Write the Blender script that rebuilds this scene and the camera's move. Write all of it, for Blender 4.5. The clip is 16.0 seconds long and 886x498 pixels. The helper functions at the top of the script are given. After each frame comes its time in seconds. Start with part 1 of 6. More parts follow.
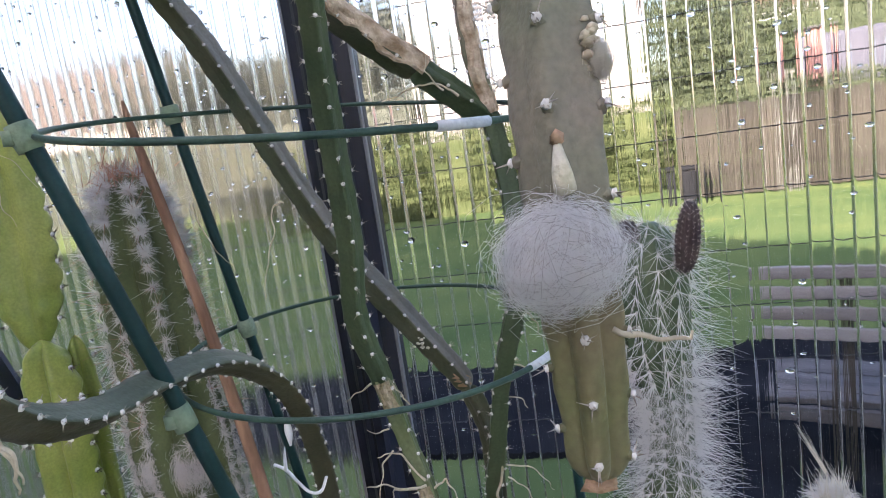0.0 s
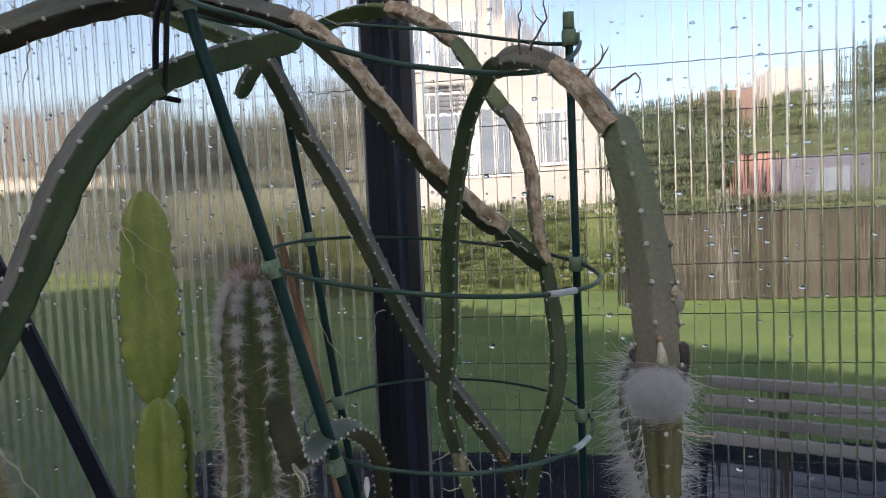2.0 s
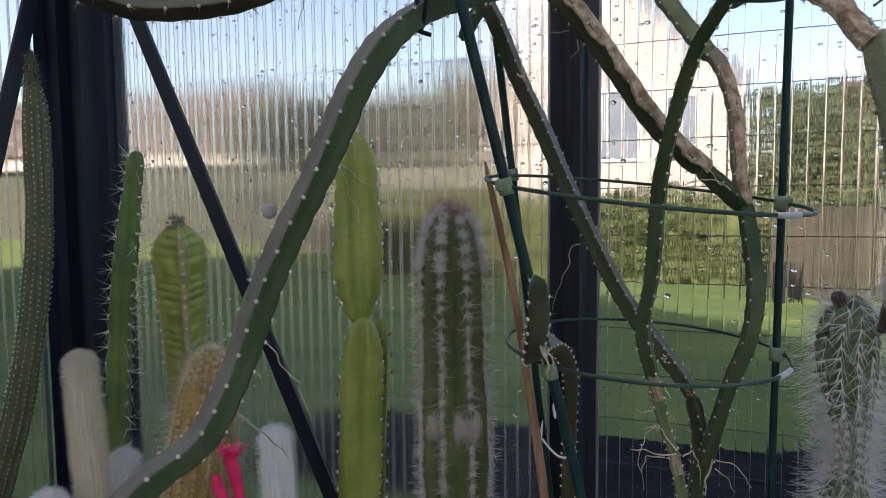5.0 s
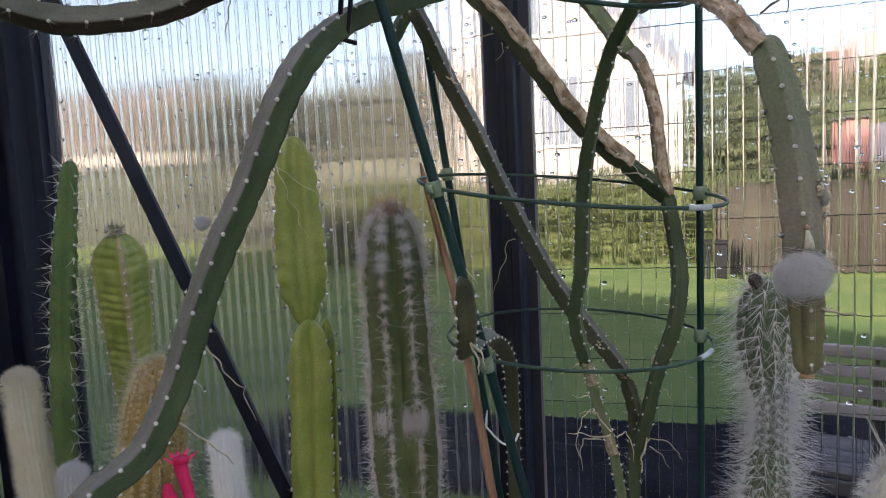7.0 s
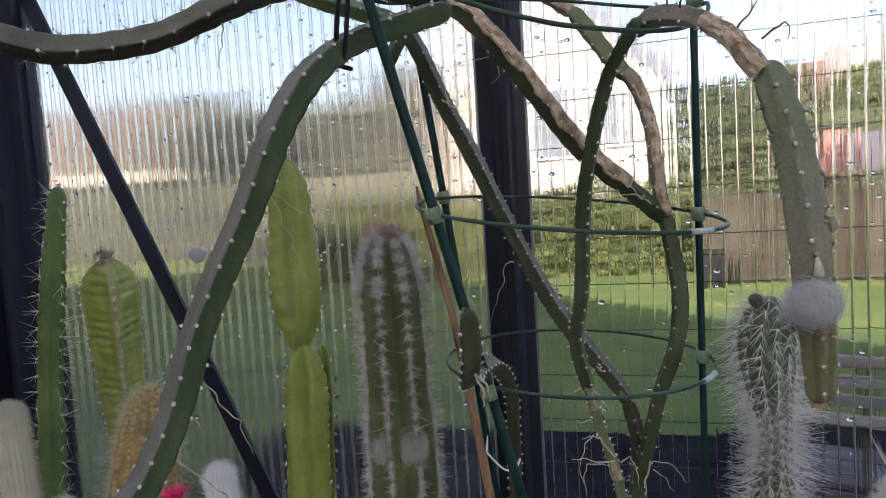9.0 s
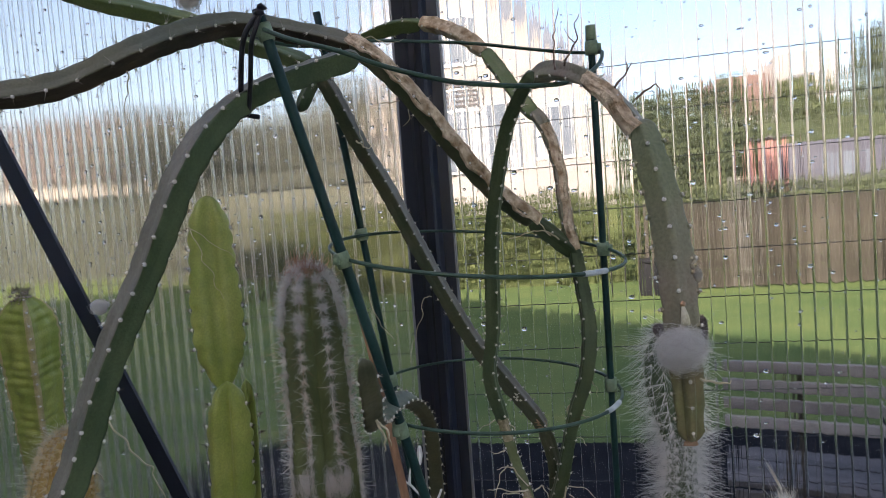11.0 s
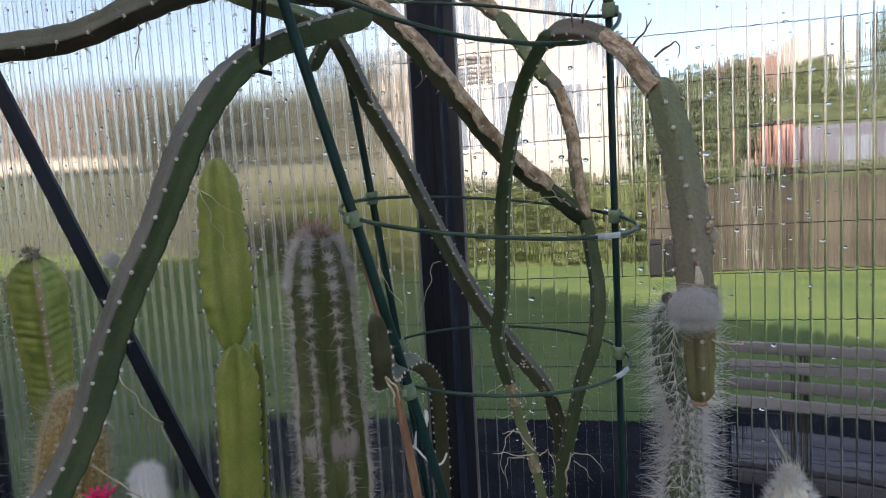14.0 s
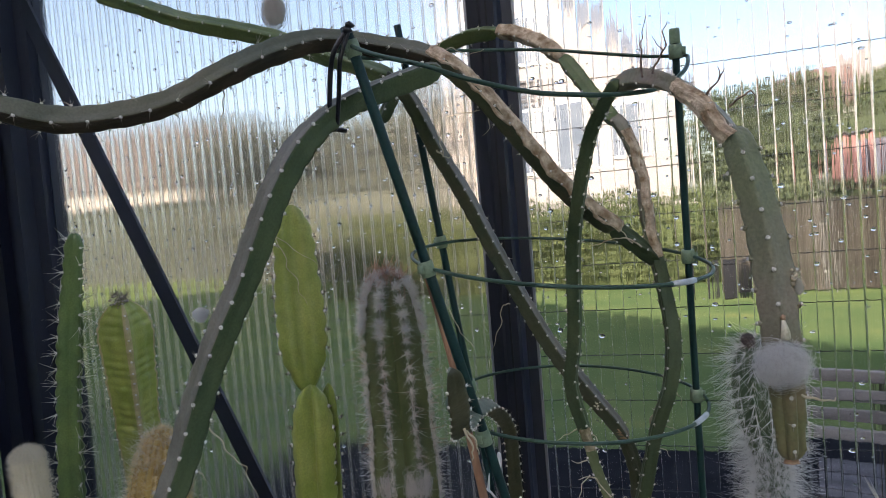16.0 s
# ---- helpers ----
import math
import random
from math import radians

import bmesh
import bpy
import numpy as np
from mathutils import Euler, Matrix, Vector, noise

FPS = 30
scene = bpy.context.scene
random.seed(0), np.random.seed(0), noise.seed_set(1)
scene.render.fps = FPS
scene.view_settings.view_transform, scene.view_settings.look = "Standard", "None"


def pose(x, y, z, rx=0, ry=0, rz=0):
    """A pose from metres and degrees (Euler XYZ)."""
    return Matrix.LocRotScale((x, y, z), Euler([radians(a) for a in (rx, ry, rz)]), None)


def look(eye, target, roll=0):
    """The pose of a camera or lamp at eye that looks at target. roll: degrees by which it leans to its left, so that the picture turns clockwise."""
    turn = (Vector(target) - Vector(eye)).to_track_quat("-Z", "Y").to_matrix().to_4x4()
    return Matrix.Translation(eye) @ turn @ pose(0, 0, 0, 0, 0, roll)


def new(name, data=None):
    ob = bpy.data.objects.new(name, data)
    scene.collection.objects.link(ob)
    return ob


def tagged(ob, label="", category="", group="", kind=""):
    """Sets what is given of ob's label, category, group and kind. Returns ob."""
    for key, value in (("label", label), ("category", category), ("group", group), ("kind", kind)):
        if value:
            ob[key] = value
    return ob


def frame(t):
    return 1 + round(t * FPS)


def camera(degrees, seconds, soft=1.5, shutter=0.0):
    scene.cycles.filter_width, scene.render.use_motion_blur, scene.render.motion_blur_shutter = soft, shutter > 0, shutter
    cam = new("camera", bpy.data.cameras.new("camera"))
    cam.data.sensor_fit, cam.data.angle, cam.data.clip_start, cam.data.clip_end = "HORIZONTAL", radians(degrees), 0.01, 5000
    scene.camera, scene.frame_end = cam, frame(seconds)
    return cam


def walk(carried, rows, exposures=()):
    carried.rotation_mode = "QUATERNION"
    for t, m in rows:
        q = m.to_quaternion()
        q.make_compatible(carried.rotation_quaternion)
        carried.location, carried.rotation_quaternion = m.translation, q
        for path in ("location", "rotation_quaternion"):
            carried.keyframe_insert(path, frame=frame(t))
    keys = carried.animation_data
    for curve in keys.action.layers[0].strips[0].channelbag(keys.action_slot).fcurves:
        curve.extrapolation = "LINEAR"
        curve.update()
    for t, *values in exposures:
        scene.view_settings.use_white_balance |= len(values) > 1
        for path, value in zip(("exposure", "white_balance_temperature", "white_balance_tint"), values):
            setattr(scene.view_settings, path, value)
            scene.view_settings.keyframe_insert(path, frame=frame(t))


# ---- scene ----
cam = camera(68.71, 16.0, soft=0.75)
PATH = [
    (0, 0.0000, -0.0000, 1.5000, 80.30, 8.26, 13.65),
    (0.5, 0.0040, -0.0255, 1.5232, 81.66, 7.46, 13.06),
    (1, -0.0071, -0.0819, 1.5467, 83.99, 3.53, 10.40),
    (1.5, -0.0361, -0.1485, 1.5632, 85.26, 3.28, 10.70),
    (2, -0.0568, -0.1815, 1.5629, 86.89, 2.49, 10.21),
    (2.5, -0.0657, -0.2008, 1.5662, 87.19, 1.40, 13.01),
    (3, -0.0674, -0.2095, 1.5635, 86.48, 1.72, 15.04),
    (3.5, -0.0708, -0.2219, 1.5654, 86.67, 1.24, 15.12),
    (4, -0.0966, -0.2341, 1.5356, 86.38, 2.61, 20.46),
    (4.2, -0.1276, -0.2379, 1.5005, 85.28, 0.98, 21.70),
    (6.3, -0.0999, -0.2608, 1.5518, 87.36, 2.65, 17.13),
    (6.5, -0.0935, -0.2608, 1.5437, 86.90, 2.98, 16.49),
    (7, -0.1028, -0.2598, 1.5272, 84.83, 2.72, 16.50),
    (7.5, -0.1059, -0.2628, 1.5327, 86.02, 2.89, 16.10),
    (8, -0.1112, -0.2581, 1.5362, 85.85, 3.06, 15.92),
    (8.5, -0.1108, -0.2604, 1.5443, 86.44, 3.62, 15.31),
    (9, -0.1135, -0.2537, 1.5381, 85.95, 3.54, 15.44),
    (9.5, -0.1073, -0.2470, 1.5445, 85.24, 4.50, 14.80),
    (10, -0.0912, -0.2550, 1.5645, 87.17, 4.23, 12.42),
    (10.2, -0.0836, -0.2588, 1.5684, 87.75, 4.64, 11.68),
    (12.3, -0.0691, -0.2557, 1.5483, 84.35, 3.35, 10.23),
    (12.5, -0.0719, -0.2565, 1.5475, 84.43, 3.11, 10.37),
    (13, -0.0749, -0.2535, 1.5470, 84.35, 2.97, 10.44),
    (13.5, -0.0776, -0.2540, 1.5474, 84.48, 2.86, 10.96),
    (14, -0.0778, -0.2571, 1.5489, 84.77, 3.21, 11.78),
    (14.5, -0.0774, -0.2665, 1.5579, 86.03, 3.76, 12.98),
    (15, -0.0798, -0.2713, 1.5578, 86.46, 3.85, 14.31),
    (15.5, -0.0829, -0.2658, 1.5554, 85.35, 4.28, 15.47),
    (16, -0.0858, -0.2659, 1.5710, 87.22, 4.74, 16.89),
]
walk(cam, [(t, pose(x, y, z, rx, ry, rz)) for t, x, y, z, rx, ry, rz in PATH],
     exposures=((0.0, 2.38, 6750, 24), (0.5, 2.26, 6750, 24), (1.0, 1.78, 6900, 22), (1.5, 1.48, 6900, 19), (2.0, 1.36, 6900, 19), (3.5, 1.36, 6900, 19),
                (4.0, 1.46, 7000, 20), (6.5, 1.46, 7000, 21), (7.0, 1.72, 7100, 22), (8.5, 1.68, 7000, 22), (9.5, 1.76, 7100, 23), (10.0, 1.52, 7000, 21), (13.0, 1.62, 7000, 21), (14.5, 1.52, 6900, 19), (16.0, 1.62, 6900, 19)))

# ---- world, sun, exposure ----
SUN_EL, SUN_AZ = 30.0, (0.507, 0.862)  # elevation, and the way the light travels over the ground
world = bpy.data.worlds.new("sky")
world.use_nodes = True
scene.world = world
wn = world.node_tree.nodes
sky = wn.new("ShaderNodeTexSky")
sky.sky_type = 'NISHITA'
sky.sun_disc = False
sky.sun_elevation = radians(SUN_EL)
sky.sun_rotation = math.atan2(-SUN_AZ[0], -SUN_AZ[1])
sky.air_density, sky.dust_density, sky.ozone_density = 1.0, 2.6, 1.0
wn["Background"].inputs[1].default_value = 0.14
world.node_tree.links.new(sky.outputs[0], wn["Background"].inputs[0])
sun = new("sun", bpy.data.lights.new("sun", 'SUN'))
sun.data.energy, sun.data.angle, sun.data.color = 5.0, radians(0.6), (1.0, 0.91, 0.78)
sun.matrix_world = look((0, 0, 20), (SUN_AZ[0], SUN_AZ[1], 20 - math.tan(radians(SUN_EL))))

# ---- materials ----


def nodes_of(name):
    m = bpy.data.materials.new(name)
    m.use_nodes = True
    nt = m.node_tree
    return m, nt, nt.nodes["Principled BSDF"]


def surface(name, c1, c2, rough=0.6, scale=40.0, fine=400.0, bump=0.15, metal=0.0, c3=None, stretch=(1, 1, 1), spread=(0.35, 0.65),
            sss=0.0, sheen=0.0, coat=0.0, each=0.0, spec=0.3):
    """Two-scale mottled surface in object metres: broad patches from c1 to c2, fine grain, and bump."""
    m, nt, bsdf = nodes_of(name)
    n, l = nt.nodes, nt.links
    tc = n.new("ShaderNodeTexCoord")
    mp = n.new("ShaderNodeMapping")
    mp.inputs["Scale"].default_value = stretch
    l.new(tc.outputs["Object"], mp.inputs[0])
    broad = n.new("ShaderNodeTexNoise")
    broad.inputs["Scale"].default_value, broad.inputs["Detail"].default_value = scale, 4
    grain = n.new("ShaderNodeTexNoise")
    grain.inputs["Scale"].default_value, grain.inputs["Detail"].default_value = fine, 3
    l.new(mp.outputs[0], broad.inputs[0]), l.new(mp.outputs[0], grain.inputs[0])
    ramp = n.new("ShaderNodeValToRGB")
    ramp.color_ramp.elements[0].position, ramp.color_ramp.elements[1].position = spread
    ramp.color_ramp.elements[0].color, ramp.color_ramp.elements[1].color = (*c1, 1), (*c2, 1)
    if c3:
        e = ramp.color_ramp.elements.new(min(0.98, spread[1] + 0.12))
        e.color = (*c3, 1)
    l.new(broad.outputs[0], ramp.inputs[0])
    mix = n.new("ShaderNodeMix")
    mix.data_type, mix.blend_type = 'RGBA', 'OVERLAY'
    mix.inputs[0].default_value = 0.35
    l.new(ramp.outputs[0], mix.inputs[6])
    l.new(grain.outputs[0], mix.inputs[7])
    out = mix.outputs[2]
    if each:
        info = n.new("ShaderNodeObjectInfo")
        hsv = n.new("ShaderNodeHueSaturation")
        mr = n.new("ShaderNodeMapRange")
        mr.inputs[3].default_value, mr.inputs[4].default_value = 1 - each, 1 + each
        l.new(info.outputs["Random"], mr.inputs[0])
        l.new(mr.outputs[0], hsv.inputs["Value"])
        l.new(out, hsv.inputs["Color"])
        out = hsv.outputs[0]
    l.new(out, bsdf.inputs["Base Color"])
    bsdf.inputs["Roughness"].default_value = rough
    bsdf.inputs["Metallic"].default_value = metal
    bsdf.inputs["Specular IOR Level"].default_value = spec
    if sss:
        bsdf.inputs["Subsurface Weight"].default_value = sss
        bsdf.inputs["Subsurface Radius"].default_value = (0.004, 0.006, 0.002)
        bsdf.inputs["Subsurface Scale"].default_value = 0.6
    if sheen:
        bsdf.inputs["Sheen Weight"].default_value = sheen
    if coat:
        bsdf.inputs["Coat Weight"].default_value = coat
        bsdf.inputs["Coat Roughness"].default_value = 0.25
    if bump:
        b = n.new("ShaderNodeBump")
        b.inputs["Strength"].default_value, b.inputs["Distance"].default_value = bump, 0.002
        add = n.new("ShaderNodeMath")
        add.operation = 'ADD'
        l.new(broad.outputs[0], add.inputs[0]), l.new(grain.outputs[0], add.inputs[1])
        l.new(add.outputs[0], b.inputs["Height"])
        l.new(b.outputs[0], bsdf.inputs["Normal"])
    return m


PITCH = 0.01785   # spacing of the polycarbonate webs


def sideways_relief(nt, fine, broad, fillet, grain=900.0):
    """A normal that leans to the left and right alone: drawn-out streaks of an extruded sheet, and the fillets beside its webs."""
    n, l = nt.nodes, nt.links

    def calc(op, a, b=None):
        m = n.new("ShaderNodeMath")
        m.operation = op
        for k, q in enumerate((a, b)):
            if q is None:
                continue
            if isinstance(q, (int, float)):
                m.inputs[k].default_value = q
            else:
                l.new(q, m.inputs[k])
        return m.outputs[0]

    geo = n.new("ShaderNodeNewGeometry")
    lean = None
    for scale, drawn, amount in ((grain, 0.006, fine), (120.0, 0.012, broad)):
        mp = n.new("ShaderNodeMapping")
        mp.inputs["Scale"].default_value = (1, 0, drawn)
        tex = n.new("ShaderNodeTexNoise")
        tex.inputs["Scale"].default_value, tex.inputs["Detail"].default_value = scale, 2
        l.new(geo.outputs["Position"], mp.inputs[0]), l.new(mp.outputs[0], tex.inputs[0])
        part_lean = calc('MULTIPLY', calc('SUBTRACT', tex.outputs[0], 0.5), amount)
        lean = part_lean if lean is None else calc('ADD', lean, part_lean)
    if fillet:
        sep = n.new("ShaderNodeSeparateXYZ")
        l.new(geo.outputs["Position"], sep.inputs[0])
        cell = calc('SUBTRACT', calc('FRACT', calc('DIVIDE', calc('ADD', sep.outputs[0], 100 * PITCH - 0.0095), PITCH)), 0.5)
        steep = calc('POWER', calc('MULTIPLY', calc('ABSOLUTE', cell), 2.0), 7.0)
        lean = calc('ADD', lean, calc('MULTIPLY', calc('MULTIPLY', calc('SIGN', cell), steep), fillet))
    side = n.new("ShaderNodeCombineXYZ")
    l.new(lean, side.inputs[0])
    if fillet:
        # slight unevenness up and down, as dried drops and dirt leave it
        uneven = n.new("ShaderNodeTexNoise")
        uneven.inputs["Scale"].default_value, uneven.inputs["Detail"].default_value = 150.0, 3
        l.new(geo.outputs["Position"], uneven.inputs[0])
        l.new(calc('MULTIPLY', calc('SUBTRACT', uneven.outputs[0], 0.5), 0.022), side.inputs[2])
    add, unit = n.new("ShaderNodeVectorMath"), n.new("ShaderNodeVectorMath")
    add.operation, unit.operation = 'ADD', 'NORMALIZE'
    l.new(geo.outputs["Normal"], add.inputs[0]), l.new(side.outputs[0], add.inputs[1]), l.new(add.outputs[0], unit.inputs[0])
    return unit.outputs[0]


def sheet_plastic(name, rough, milk, tint=(0.94, 0.955, 0.96), ior=1.3, mist_veil=None, relief=None):
    """Clear polycarbonate skin: streaky relief that bends the view sideways, a weak gloss and a thin milky haze."""
    m, nt, bsdf = nodes_of(name)
    n, l = nt.nodes, nt.links
    n.remove(bsdf)
    out = n["Material Output"]
    soft = n.new("ShaderNodeBsdfRefraction")
    soft.inputs["Color"].default_value = (*tint, 1)
    soft.inputs["IOR"].default_value, soft.inputs["Roughness"].default_value = ior, rough
    if relief:
        l.new(sideways_relief(nt, *relief), soft.inputs["Normal"])
    haze = n.new("ShaderNodeBsdfTranslucent")
    haze.inputs[0].default_value = (0.95, 0.90, 0.87, 1)
    gloss = n.new("ShaderNodeBsdfGlossy")
    gloss.inputs["Roughness"].default_value = 0.12
    tex = n.new("ShaderNodeTexCoord")
    mp = n.new("ShaderNodeMapping")
    mp.inputs["Scale"].default_value = (1, 1, 0.25)
    no = n.new("ShaderNodeTexNoise")
    no.inputs["Scale"].default_value, no.inputs["Detail"].default_value = 14, 5
    l.new(tex.outputs["Object"], mp.inputs[0]), l.new(mp.outputs[0], no.inputs[0])
    mr = n.new("ShaderNodeMapRange")
    mr.inputs[1].default_value, mr.inputs[2].default_value = 0.3, 0.75
    mr.inputs[3].default_value, mr.inputs[4].default_value = milk * 0.5, milk * 1.7
    l.new(no.outputs[0], mr.inputs[0])
    amount = mr.outputs[0]
    if mist_veil:
        # haze thickens upward: condensation, and on the clear sheet an added pale veil
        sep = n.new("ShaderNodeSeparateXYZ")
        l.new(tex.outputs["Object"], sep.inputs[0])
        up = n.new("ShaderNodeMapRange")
        up.inputs[1].default_value, up.inputs[2].default_value, up.inputs[3].default_value, up.inputs[4].default_value = mist_veil[0], mist_veil[1], 1.0, mist_veil[2]
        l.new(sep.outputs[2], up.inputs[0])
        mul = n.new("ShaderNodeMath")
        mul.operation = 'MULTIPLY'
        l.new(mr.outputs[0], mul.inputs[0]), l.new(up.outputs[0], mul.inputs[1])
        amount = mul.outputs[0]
    m2, m3 = n.new("ShaderNodeMixShader"), n.new("ShaderNodeMixShader")
    l.new(amount, m2.inputs[0]), l.new(soft.outputs[0], m2.inputs[1]), l.new(haze.outputs[0], m2.inputs[2])
    fr = n.new("ShaderNodeFresnel")
    fr.inputs[0].default_value = 1.03
    l.new(fr.outputs[0], m3.inputs[0]), l.new(m2.outputs[0], m3.inputs[1]), l.new(gloss.outputs[0], m3.inputs[2])
    l.new(m3.outputs[0], out.inputs[0])
    return m


def rib_plastic(name, shine, rough, milk, low=1.0):
    """Polycarbonate web: seen at a slant its sides mirror the view; a part shines through, and a trace is milky."""
    m, nt, bsdf = nodes_of(name)
    n, l = nt.nodes, nt.links
    n.remove(bsdf)
    side = n.new("ShaderNodeBsdfGlossy")
    side.inputs["Color"].default_value = (0.97, 0.97, 0.95, 1)
    side.inputs["Roughness"].default_value = rough
    l.new(sideways_relief(nt, 0.35, 0.15, 0.0), side.inputs["Normal"])
    haze = n.new("ShaderNodeBsdfTranslucent")
    haze.inputs[0].default_value = (0.96, 0.94, 0.90, 1)
    see = n.new("ShaderNodeBsdfTransparent")
    see.inputs[0].default_value = (0.97, 0.97, 0.96, 1)
    mirrored, mix = n.new("ShaderNodeMixShader"), n.new("ShaderNodeMixShader")
    mirrored.inputs[0].default_value, mix.inputs[0].default_value = shine, milk
    l.new(see.outputs[0], mirrored.inputs[1]), l.new(side.outputs[0], mirrored.inputs[2])
    l.new(mirrored.outputs[0], mix.inputs[1]), l.new(haze.outputs[0], mix.inputs[2])
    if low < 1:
        # milkier on the upper part: its brighter mirrored look put into the haze
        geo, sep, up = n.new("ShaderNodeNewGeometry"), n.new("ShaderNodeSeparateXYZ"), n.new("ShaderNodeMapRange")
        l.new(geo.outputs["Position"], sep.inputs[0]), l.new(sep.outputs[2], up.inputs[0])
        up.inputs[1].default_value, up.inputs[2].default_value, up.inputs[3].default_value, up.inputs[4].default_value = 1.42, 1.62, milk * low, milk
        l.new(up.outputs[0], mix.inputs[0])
    l.new(mix.outputs[0], n["Material Output"].inputs[0])
    return m


def thread(name, c1, c2):
    """Fine hair or wool: matt, and part of the light shines through each strand."""
    m = surface(name, c1, c2, 0.8, 60, 400, 0.0, spec=0.1)
    n, l = m.node_tree.nodes, m.node_tree.links
    glow = n.new("ShaderNodeBsdfTranslucent")
    glow.inputs[0].default_value = (*c2, 1)
    mix = n.new("ShaderNodeMixShader")
    mix.inputs[0].default_value = 0.5
    l.new(n["Principled BSDF"].outputs[0], mix.inputs[1]), l.new(glow.outputs[0], mix.inputs[2])
    l.new(mix.outputs[0], n["Material Output"].inputs[0])
    return m


